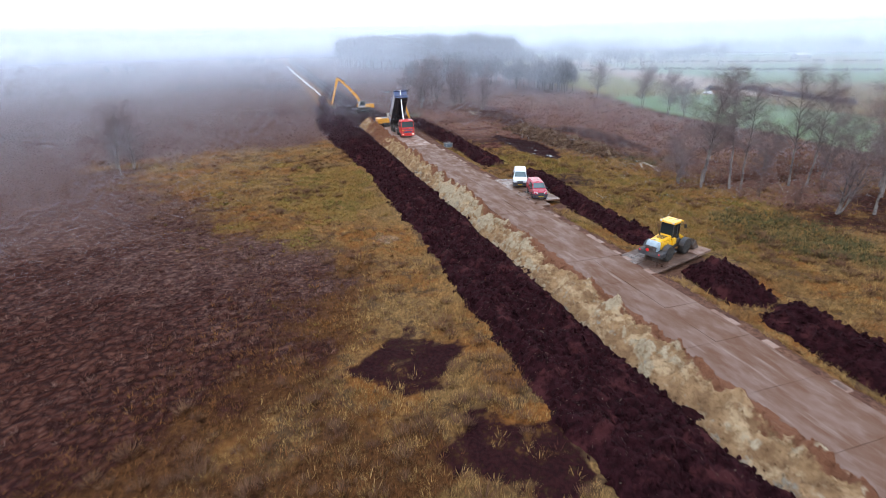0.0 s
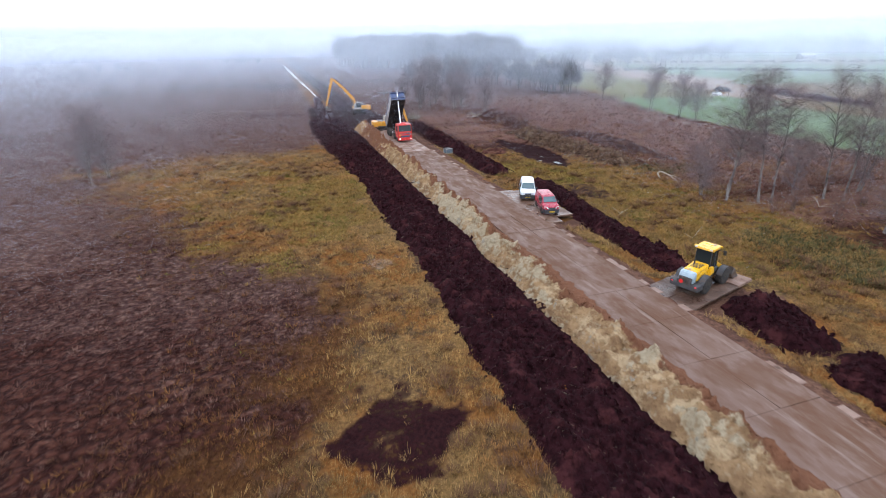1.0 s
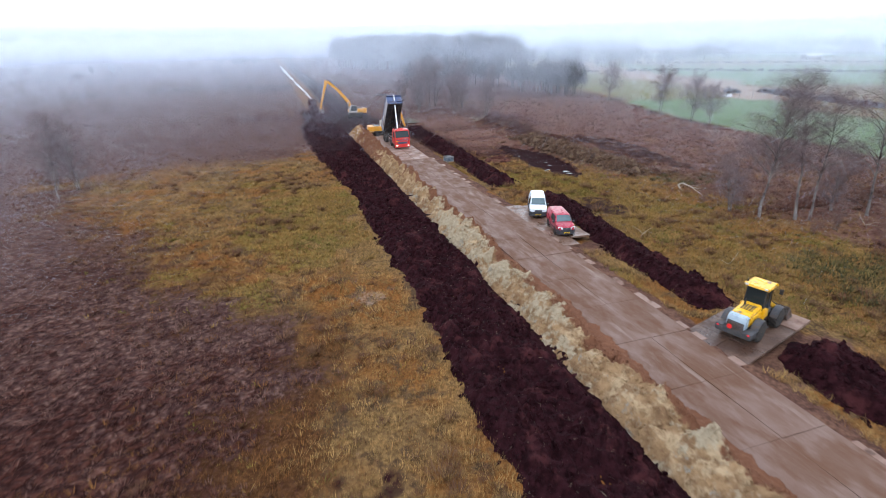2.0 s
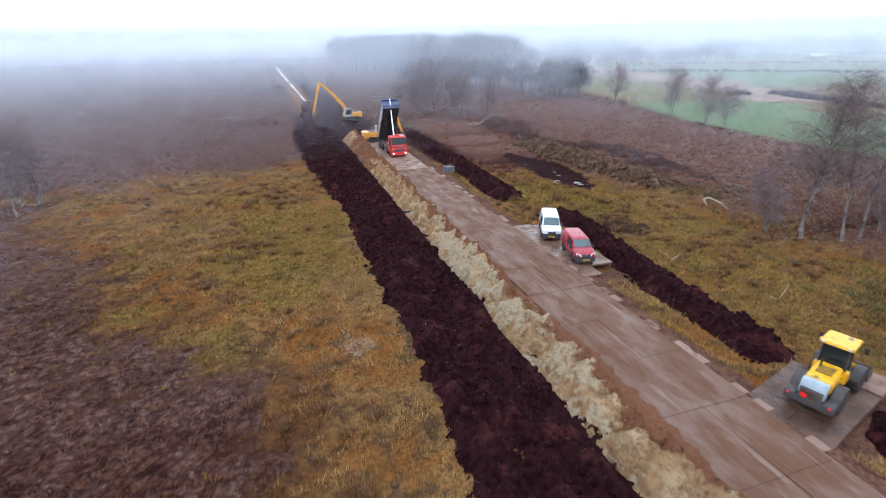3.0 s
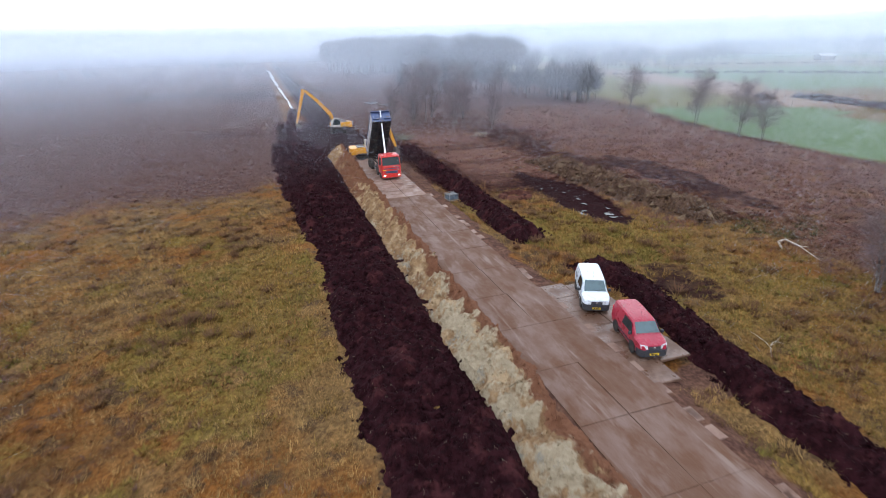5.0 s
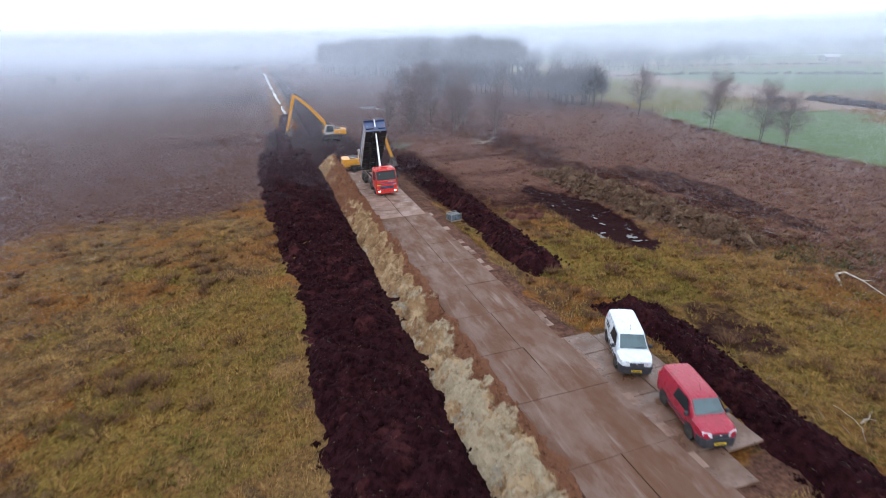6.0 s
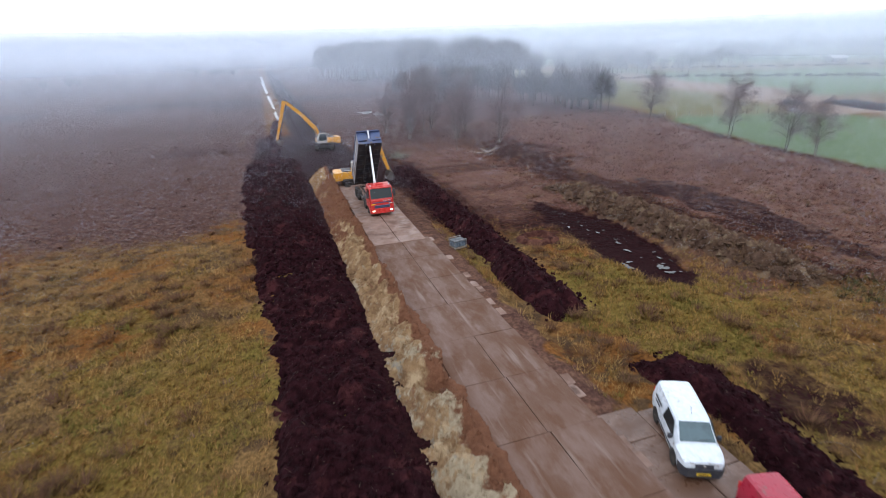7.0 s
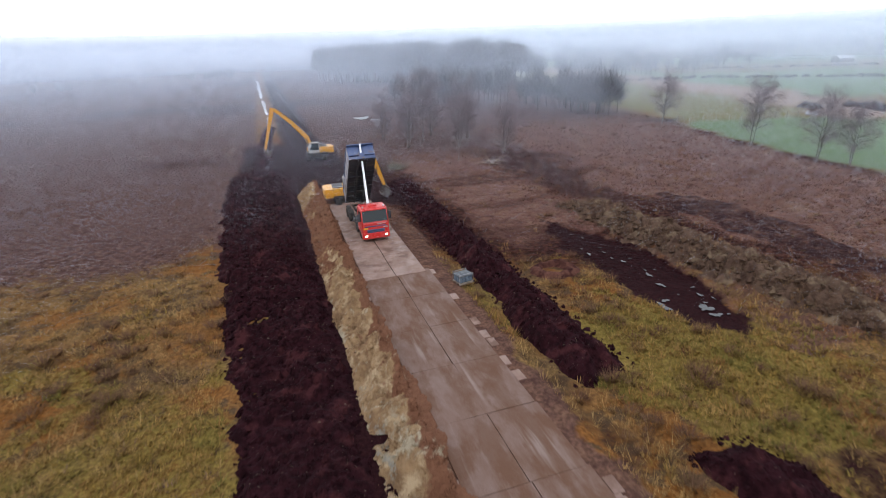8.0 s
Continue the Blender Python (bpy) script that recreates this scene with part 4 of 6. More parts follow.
# ---------------------------------------------------------------- vehicles
def van(name, label, m, body_paint, length, height, width, bumper_mat, hood_drop, lettering):
    """A small panel van, nose to +x."""
    v = thing(name, label, "van", m, "parked vans")
    h, w = length / 2, width / 2

    def sec(x, zb, ws, wb, zr, wr, belt=0.98):
        zb2 = min(belt, zr - 0.06)
        return (x, [(0, zb), (ws * 0.92, zb), (ws, zb + 0.12), (wb, zb2 * 0.72), (wb, zb2), (wr + (wb - wr) * 0.55, zb2 + (zr - zb2) * 0.5), (wr, zr - 0.075 * (zr > 1.2)), (wr - 0.10, zr - 0.01), (0, zr + 0.015)])

    H = height
    st = [sec(-h, 0.42, w * 0.90, w * 0.93, H - 0.14, w * 0.74), sec(-h + 0.07, 0.30, w * 0.96, w * 0.985, H - 0.03, w * 0.78), sec(-h + 0.5, 0.24, w * 0.98, w, H, w * 0.80),
          sec(-0.2, 0.22, w * 0.98, w, H, w * 0.80), sec(0.34, 0.22, w * 0.98, w, H - 0.015, w * 0.79), sec(0.56, 0.22, w * 0.98, w, H - 0.07, w * 0.77),
          sec(h - 0.86, 0.22, w * 0.98, w * 0.995, 1.10, w * 0.83), sec(h - 0.45, 0.24, w * 0.97, w * 0.97, 1.03, w * 0.80), sec(h - 0.16, 0.26, w * 0.93, w * 0.91, 0.98 - hood_drop, w * 0.76),
          sec(h - 0.04, 0.30, w * 0.86, w * 0.84, 0.91 - hood_drop, w * 0.72), sec(h + 0.01, 0.36, w * 0.76, w * 0.74, 0.78 - hood_drop, w * 0.66)]
    part("body", loft(st), body_paint, v, smooth=28)
    x0, x1 = 0.60, h - 0.90
    g = lambda x: H - 0.075 + (1.105 - (H - 0.075)) * (x - 0.56) / (h - 0.86 - 0.56)
    part("windscreen", plate([(x1, -w * 0.80, g(x1) + 0.016), (x1, w * 0.80, g(x1) + 0.016), (x0, w * 0.70, g(x0) + 0.016), (x0, -w * 0.70, g(x0) + 0.016)]), M["windscreen"], v, "grey-green windscreen")
    for s in (1, -1):
        yb, yr = w * 1.0, w * 0.83
        pts = [(-0.42, yb, 1.05), (0.92, yb * 0.985, 1.05), (0.50, yr + 0.02, H - 0.16), (-0.36, yr + 0.015, H - 0.16)]
        pts = [(x, s * y, z) for x, y, z in pts]
        part("side_window", plate(pts if s < 0 else pts[::-1], 0.02), M["glass"], v)
        part("mirror", box(0.80, 0.95, s * w * 1.02, s * w * 1.22, 1.0, 1.18, 0.03), M["plastic"], v)
        part("headlight", plate([(h + 0.015, s * w * 0.42, 0.70), (h - 0.08, s * w * 0.86, 0.72), (h - 0.16, s * w * 0.90, 0.93), (h - 0.02, s * w * 0.46, 0.89)][::s], 0.03), M["lamp_glass"], v, "clear glass headlight")
        part("tail_light", box(-h - 0.015, -h + 0.05, s * w * 0.80, s * w * 0.93, 0.85, 1.30, 0.01), M["tail"], v)
        part("door_line", box(-0.455, -0.44, s * (w - 0.01), s * (w + 0.004), 0.35, 1.02, 0), M["ink"], v)
        part("sill_strip", box(-h + 0.75, h - 1.05, s * (w - 0.03), s * (w + 0.012), 0.45, 0.53, 0.01), bumper_mat, v)
        for wx in (-h + 0.80, h - 0.90):
            # flat black disc in place of the shaded hollow behind the wheel
            bm = lathe([(0.01, -0.01), (0.375, -0.01), (0.375, 0.012), (0.01, 0.014)], 24)
            bmesh.ops.transform(bm, matrix=pose(wx, s * (w - 0.005), 0.34), verts=bm.verts)
            part("wheel_arch", bm, M["ink"], v)
            wheel(v, wx, s * (w - 0.075), 0.31, 0.19, M["rim"], s)
        if lettering:
            for k, (a, b, z) in enumerate(((-1.65, -0.75, 1.22), (-1.55, -0.95, 1.02))):
                part("lettering_bar", box(a, b, s * (w - 0.005), s * (w + 0.006), z, z + 0.09, 0), M["plastic"], v)
    part("bumper", loft([(h - 0.42, [(0, 0.24), (w * 0.97, 0.24), (w * 1.0, 0.62), (0, 0.62)]), (h - 0.10, [(0, 0.22), (w * 0.93, 0.22), (w * 0.96, 0.66), (0, 0.66)]), (h + 0.09, [(0, 0.25), (w * 0.70, 0.25), (w * 0.72, 0.64), (0, 0.64)])]), bumper_mat, v, "dark plastic bumper")
    part("rear_bumper", box(-h - 0.05, -h + 0.12, -w * 0.92, w * 0.92, 0.30, 0.52, 0.04), bumper_mat, v)
    part("grille", plate([(h + 0.03, -w * 0.40, 0.66), (h + 0.03, w * 0.40, 0.66), (h - 0.005, w * 0.40, 0.84), (h - 0.005, -w * 0.40, 0.84)], 0.03), M["plastic"], v)
    part("badge", rod((h + 0.0, 0, 0.78), (h + 0.05, 0, 0.77), 0.06, n=16), M["chrome"], v)
    pl = part("number_plate", box(h + 0.09, h + 0.11, -0.26, 0.26, 0.36, 0.47, 0), M["plate_yellow"], v, "yellow number plate")
    part("plate_bar", box(h + 0.109, h + 0.113, -0.19, 0.19, 0.39, 0.44, 0), M["ink"], pl)
    part("wiper", rod((x1 - 0.03, 0.05, g(x1) + 0.06), (x1 - 0.07, 0.58, g(x1 - 0.07) + 0.05), 0.012, n=6), M["ink"], v)
    part("roof_aerial", rod((0.25, 0, H + 0.0), (0.02, 0, H + 0.26), 0.008, n=6), M["ink"], v)
    return v


van("panel_van", "white panel van with dark bumper parked on the concrete lay-by", pose(27.86, 57.40, 0.0, 0, 0, -115), M["white_paint"], 4.28, 1.72, 1.74, M["plastic"], 0.0, True)
van("panel_van", "dark red panel van with grey bumper parked on the concrete lay-by", pose(27.38, 51.95, 0.0, 0, 0, -104), M["red_paint"], 4.0, 1.69, 1.67, M["plastic"], 0.03, False)


def tipper_truck(m):
    """An eight-wheel tipper, nose to +x, its body raised."""
    t = thing("tipper_truck", "red tipper truck with dark blue body tipped up and headlights lit", "truck", m)
    # cab: x from 0 (front) back to -2.1
    def sec(x, w, zb, zt):
        return (x, [(0, zb), (w, zb), (w, zb + 0.9), (w * 0.985, zb + 1.4), (w * 0.96, zt - 0.12), (w * 0.88, zt), (0, zt + 0.02)])
    cab = part("cab", loft([(-2.05, *[sec(0, 1.24, 0.85, 3.0)[1]]), (-1.9, sec(0, 1.25, 0.8, 3.08)[1]), (-0.75, sec(0, 1.25, 0.75, 3.10)[1]), (-0.42, sec(0, 1.245, 0.7, 3.02)[1]), (-0.20, sec(0, 1.235, 0.65, 2.30)[1]), (-0.06, sec(0, 1.22, 0.62, 1.75)[1]), (0.0, sec(0, 1.17, 0.62, 1.70)[1])]), M["truck_red"], t, smooth=30)
    part("windscreen", plate([(-0.050, -1.13, 1.86), (-0.050, 1.13, 1.86), (-0.330, 1.08, 2.84), (-0.330, -1.08, 2.84)], 0.03), M["glass"], cab, "dark windscreen")
    part("sun_visor", box(-0.50, -0.18, -1.12, 1.12, 2.86, 2.98, 0.03), M["truck_red"], cab)
    part("bumper", loft([(-0.5, [(0, 0.32), (1.25, 0.32), (1.25, 0.85), (0, 0.85)]), (-0.05, [(0, 0.30), (1.25, 0.30), (1.25, 0.88), (0, 0.88)]), (0.10, [(0, 0.32), (1.14, 0.32), (1.14, 0.84), (0, 0.84)])]), M["truck_red"], cab)
    gr = part("grille", box(-0.02, 0.035, -0.80, 0.80, 0.72, 1.16, 0.03), M["truck_blue"], cab, "dark blue grille")
    part("front_stripe", box(-0.02, 0.025, -0.98, 0.98, 1.40, 1.50, 0.01), M["truck_blue"], cab, "dark blue stripe")
    for k in range(3):
        part("slat", box(0.03, 0.055, -0.76, 0.76, 0.77 + k * 0.13, 0.83 + k * 0.13, 0.01), M["plastic"], gr)
    part("badge_bar", box(0.0, 0.03, 0.15, 0.95, 1.60, 1.68, 0), M["chrome"], cab)
    for s in (1, -1):
        part("headlight", box(0.06, 0.125, s * 0.80, s * 1.06, 0.53, 0.67, 0.02), M["glow"], cab, "lit headlight")
        part("mirror", box(-0.35, -0.2, s * 1.30, s * 1.52, 1.95, 2.65, 0.04), M["plastic"], cab)
        pts = [(-1.35, s * 1.252, 1.85), (-0.42, s * 1.248, 1.85), (-0.55, s * 1.215, 2.75), (-1.35, s * 1.215, 2.75)]
        part("door_window", plate(pts if s < 0 else pts[::-1], 0.02), M["glass"], cab)
        part("corner_stripe", box(-0.03, 0.02, s * 0.70, s * 1.12, 1.22, 1.34, 0.01), M["plate_yellow"] if s < 0 else M["chrome"], cab)
        part("step", box(-0.85, -0.30, s * 1.05, s * 1.26, 0.38, 0.62, 0.02), M["chassis"], cab)
        part("roof_lamp", rod((-0.60, s * 0.95, 3.08), (-0.60, s * 0.95, 3.2), 0.07), M["lamp_glass"], cab)
    part("roof_hatch", box(-1.35, -0.75, -0.38, 0.38, 3.08, 3.24, 0.05), M["truck_red"], cab, "raised red roof hatch")
    for s in (1, -1):
        part("chassis_rail", box(-9.6, -0.5, s * 0.38, s * 0.48, 0.75, 1.02, 0.01), M["chassis"], t)
        part("side_guard", box(-5.2, -2.4, s * 1.08, s * 1.2, 0.55, 0.98, 0.03), M["machine_grey"], t)
        for x in (-1.35, -3.25, -6.9, -8.25):
            wheel(t, x, s * 1.05, 0.52, 0.34 if x > -5 else 0.5, M["rim"], s)
            part("mudguard", profile([(x - 0.62, 0.95), (x - 0.45, 1.12), (x + 0.45, 1.12), (x + 0.62, 0.95), (x + 0.62, 0.99), (x + 0.45, 1.16), (x - 0.45, 1.16), (x - 0.62, 0.99)], s * 0.86, s * 1.24, 0), M["chassis"], t)
        part("fuel_tank", rod((-4.9, s * 0.8, 0.78), (-3.95, s * 0.8, 0.78), 0.30, n=16), M["machine_grey"], t)
    for x in (-2.3, -4.6, -6.3, -9.3):
        part("cross_member", box(x - 0.08, x + 0.08, -0.42, 0.42, 0.80, 0.98, 0.01), M["chassis"], t)
    # tipped body: hinge behind the last axle
    tip = pose(-9.4, 0.15, 1.12, 0, -47.5, 0)
    L, B, D = 7.45, 1.27, 1.5
    body = new("tipping_body")
    body.parent = t
    body.matrix_basis = tip
    part("floor", box(0, L, -B, B, 0.10, 0.22, 0.02), M["tipper"], body, "muddy dark body floor")
    for s in (1, -1):
        part("side_wall", box(0, L, s * (B - 0.07), s * B, 0.20, D, 0.02), M["side_grey"], body, "worn pale grey side wall")
        part("top_rail", box(0, L, s * (B - 0.09), s * (B + 0.06), D - 0.02, D + 0.12, 0.03), M["truck_blue"], body)
        part("long_sill", box(0.2, L, s * 0.34, s * 0.50, -0.14, 0.11, 0.02), M["tipper"], body)
        for k in range(6):
            part("side_rib", box(0.5 + k * 1.15, 0.62 + k * 1.15, s * (B - 0.01), s * (B + 0.06), 0.15, D - 0.05, 0.02), M["side_grey"], body)
        part("headboard_panel", box(L + 0.03, L + 0.09, s * 0.22, s * 1.14, 0.62, D + 0.10, 0.03), M["truck_blue"], body)
        part("headboard_step", box(L + 0.0, L + 0.22, s * 0.30, s * 1.18, 0.46, 0.56, 0.02), M["truck_blue"], body)
    for k in range(8):
        part("floor_bearer", box(0.4 + k * 0.85, 0.5 + k * 0.85, -B + 0.05, B - 0.05, 0.0, 0.11, 0.01), M["tipper"], body)
    part("headboard", box(L - 0.06, L + 0.04, -B, B, 0.15, D + 0.12, 0.02), M["truck_blue"], body, "dark blue headboard")
    part("headboard_lip", box(L - 0.04, L + 0.32, -B, B, D + 0.08, D + 0.18, 0.03), M["truck_blue"], body)
    part("cylinder_bracket", box(L + 0.02, L + 0.34, -0.17, 0.17, D - 0.02, D + 0.10, 0.02), M["truck_blue"], body)
    top = (tip @ Vector((L + 0.34, 0, D + 0.12)))
    foot = Vector((-2.5, 0, 0.95))
    for k, (a, b, r) in enumerate(((0.0, 0.30, 0.13), (0.27, 0.55, 0.115), (0.52, 0.80, 0.10), (0.77, 1.0, 0.09))):
        part("hydraulic_stage", rod(foot.lerp(top, a), foot.lerp(top, b), r, n=14), M["ram"], t, "bright hydraulic ram")
    part("tailgate", box(-0.12, -0.03, -B, B, 0.2, D, 0.02), M["truck_blue"], body)
    return t


M["side_grey"] = material("worn_side_grey", (0.36, 0.35, 0.37), (0.22, 0.20, 0.21), 2.0, (0.16, 0.12, 0.10), 0.7, 0.45, rough=0.6)
M["ram"] = material("bright_ram", (0.85, 0.86, 0.88), (0.7, 0.7, 0.72), 5, rough=0.35, metal=0.1)
tipper_truck(pose(22.62, 93.95, 0.06, 0, 0, -89.3))


def wheel_loader(m):
    """An articulated loader, bucket to +x; axles at -1.55 and +1.55."""
    t = thing("wheel_loader", "yellow and grey wheel loader with closed cab on the concrete pad", "wheel loader", m)
    for x in (-1.55, 1.55):
        for s in (1, -1):
            wheel(t, x, s * 0.98, 0.74, 0.56, M["yellow"], s, lugs=16)
            arc = [math.radians(v) for v in range(60, 166, 15)]
            guard = [(x + 0.86 * math.cos(v), 0.74 + 0.86 * math.sin(v)) for v in arc] + [(x + 0.81 * math.cos(v), 0.74 + 0.81 * math.sin(v)) for v in arc[::-1]]
            part("mudguard", profile(guard, s * 0.74, s * 1.25, 0.0), M["machine_grey"], t)
        part("axle", rod((x, -0.8, 0.74), (x, 0.8, 0.74), 0.17), M["chassis"], t)
    part("rear_frame", box(-2.5, -0.1, -0.55, 0.55, 0.55, 1.15, 0.05), M["machine_grey"], t)
    part("front_frame", box(0.2, 2.2, -0.5, 0.5, 0.6, 1.35, 0.05), M["machine_grey"], t)
    part("hood", profile([(-2.55, 1.75), (-2.45, 1.98), (-0.55, 2.22), (-0.55, 1.1), (-2.55, 1.1)], -0.62, 0.62, 0.07), M["yellow"], t, "yellow engine hood")
    for k in range(5):
        part("vent_slat", box(-1.75 + k * 0.16, -1.68 + k * 0.16, -0.40, 0.40, 2.075 + k * 0.02, 2.105 + k * 0.02, 0.005), M["machine_grey"], t)
    part("tail_hood", profile([(-2.95, 1.50), (-2.75, 1.93), (-2.42, 2.0), (-2.42, 1.10), (-2.95, 1.05)], -0.64, 0.64, 0.06), M["hood_blue"], t, "blue-grey tail of the hood")
    gr = part("grille", plate([(-3.0, 0.56, 0.98), (-3.0, -0.56, 0.98), (-2.96, -0.56, 1.55), (-2.96, 0.56, 1.55)], 0.04), M["machine_grey"], t, "grey slatted rear grille")
    for k in range(6):
        part("slat", box(-3.06, -3.0, -0.54, 0.54, 1.00 + k * 0.095, 1.04 + k * 0.095, 0.01), M["steel"], gr)
    bm = rod((-3.10, 0.30, 1.10), (-3.05, 0.30, 1.10), 0.17, n=24)
    part("speed_sign", bm, M["sign_red"], t, "round red sign")
    part("counterweight", profile([(-3.15, 0.55), (-3.15, 0.98), (-2.35, 0.98), (-2.1, 0.55)], -1.22, 1.22, 0.06), M["machine_grey"], t, "dark grey counterweight")
    for s in (1, -1):
        part("weight_block", box(-3.17, -2.25, s * 0.68, s * 1.22, 0.62, 1.08, 0.07), M["machine_grey"], t)
        part("tail_light", box(-3.215, -3.165, s * 0.95, s * 1.09, 0.92, 1.03, 0.01), M["tail_lit"], t, "lit red tail light")
        part("side_panel", box(-2.0, -0.6, s * 0.60, s * 0.66, 1.2, 1.8, 0.02), M["yellow"], t)
        part("ladder", box(-0.55, -0.05, s * 0.85, s * 1.15, 0.55, 0.62, 0.01), M["machine_grey"], t)
        part("lift_arm", beam((0.85, s * 0.55, 1.95), (2.75, s * 0.55, 0.75), 0.14, 0.30, 0.42), M["yellow"], t)
        part("rear_flank", profile([(-0.6, 1.2), (-0.6, 2.0), (-0.1, 1.95), (0.1, 1.3)], s * 0.62, s * 0.86, 0.04), M["yellow"], t)
    # cab
    cab = part("cab_floor", box(-0.58, 0.78, -0.74, 0.74, 1.30, 1.72, 0.05), M["machine_grey"], t)
    for x, y in ((-0.52, 0.66), (-0.52, -0.66), (0.68, 0.62), (0.68, -0.62), (0.15, 0.70), (0.15, -0.70)):
        part("pillar", rod((x, y, 1.65), (x * 0.94, y * 0.94, 3.40), 0.05, n=8), M["chassis"], cab)
    part("rear_window", plate([(-0.56, 0.64, 1.78), (-0.56, -0.64, 1.78), (-0.52, -0.60, 3.36), (-0.52, 0.60, 3.36)], 0.01), M["glass"], cab)
    part("front_window", plate([(0.72, -0.60, 1.72), (0.72, 0.60, 1.72), (0.66, 0.58, 3.36), (0.66, -0.58, 3.36)], 0.01), M["glass"], cab)
    for s in (1, -1):
        pts = [(-0.5, s * 0.70, 1.75), (0.66, s * 0.68, 1.75), (0.62, s * 0.64, 3.36), (-0.48, s * 0.64, 3.36)]
        part("side_window", plate(pts if s < 0 else pts[::-1], 0.01), M["glass"], cab)
        part("roof_edge", box(-0.72, -0.45, s * 0.66, s * 0.86, 3.38, 3.62, 0.05), M["yellow"], cab)
        part("work_lamp", box(-0.78, -0.70, s * 0.55, s * 0.75, 3.46, 3.58, 0.02), M["lamp_glass"], cab)
        part("mirror", box(0.80, 0.88, s * 0.98, s * 1.22, 2.83, 3.23, 0.02), M["chassis"], cab)
        part("mirror_arm", rod((0.68, s * 0.62, 3.18), (0.84, s * 1.1, 3.13), 0.02, n=6), M["chassis"], cab)
    part("roof", profile([(-0.74, 3.38), (-0.70, 3.52), (0.85, 3.58), (0.98, 3.46), (0.95, 3.36)], -0.82, 0.82, 0.05), M["yellow"], cab, "yellow cab roof")
    part("seat", box(-0.25, 0.25, -0.25, 0.25, 1.70, 2.35, 0.08), M["chassis"], cab)
    part("exhaust", rod((-1.15, 0.34, 2.1), (-1.15, 0.34, 2.62), 0.06), M["chassis"], t)
    # bucket, on the ground ahead
    part("cross_tube", rod((2.4, -0.62, 1.0), (2.4, 0.62, 1.0), 0.13), M["yellow"], t)
    part("tilt_ram", rod((1.0, 0, 1.75), (2.5, 0, 1.25), 0.08), M["steel"], t)
    bm = profile([(2.70, 1.25), (2.66, 0.35), (2.95, 0.06), (3.95, 0.04), (3.95, 0.09), (2.98, 0.14), (2.76, 0.42), (2.78, 1.22)], -1.28, 1.28, 0)
    bucket = part("bucket", bm, M["steel"], t, "worn steel bucket lowered to the ground")
    for s in (1, -1):
        part("cheek", profile([(2.72, 1.2), (2.70, 0.35), (2.97, 0.09), (3.9, 0.08), (3.1, 1.0)], s * 1.24, s * 1.28, 0), M["steel"], bucket)
    return t


M["sign_red"] = material("sign_red", (0.6, 0.02, 0.02), rough=0.4)
M["tail_lit"] = bpy.data.materials.new("lit_tail_lamp")
M["tail_lit"].use_nodes = True
tl = M["tail_lit"].node_tree.nodes["Principled BSDF"]
tl.inputs["Base Color"].default_value = (0.5, 0.01, 0.02, 1)
tl.inputs["Emission Color"].default_value, tl.inputs["Emission Strength"].default_value = (1.0, 0.03, 0.06, 1), 0.25
loader = wheel_loader(pose(29.48, 32.57, 0.0, 0, 0, 19.5))
loader.scale = (0.84, 0.84, 0.84)


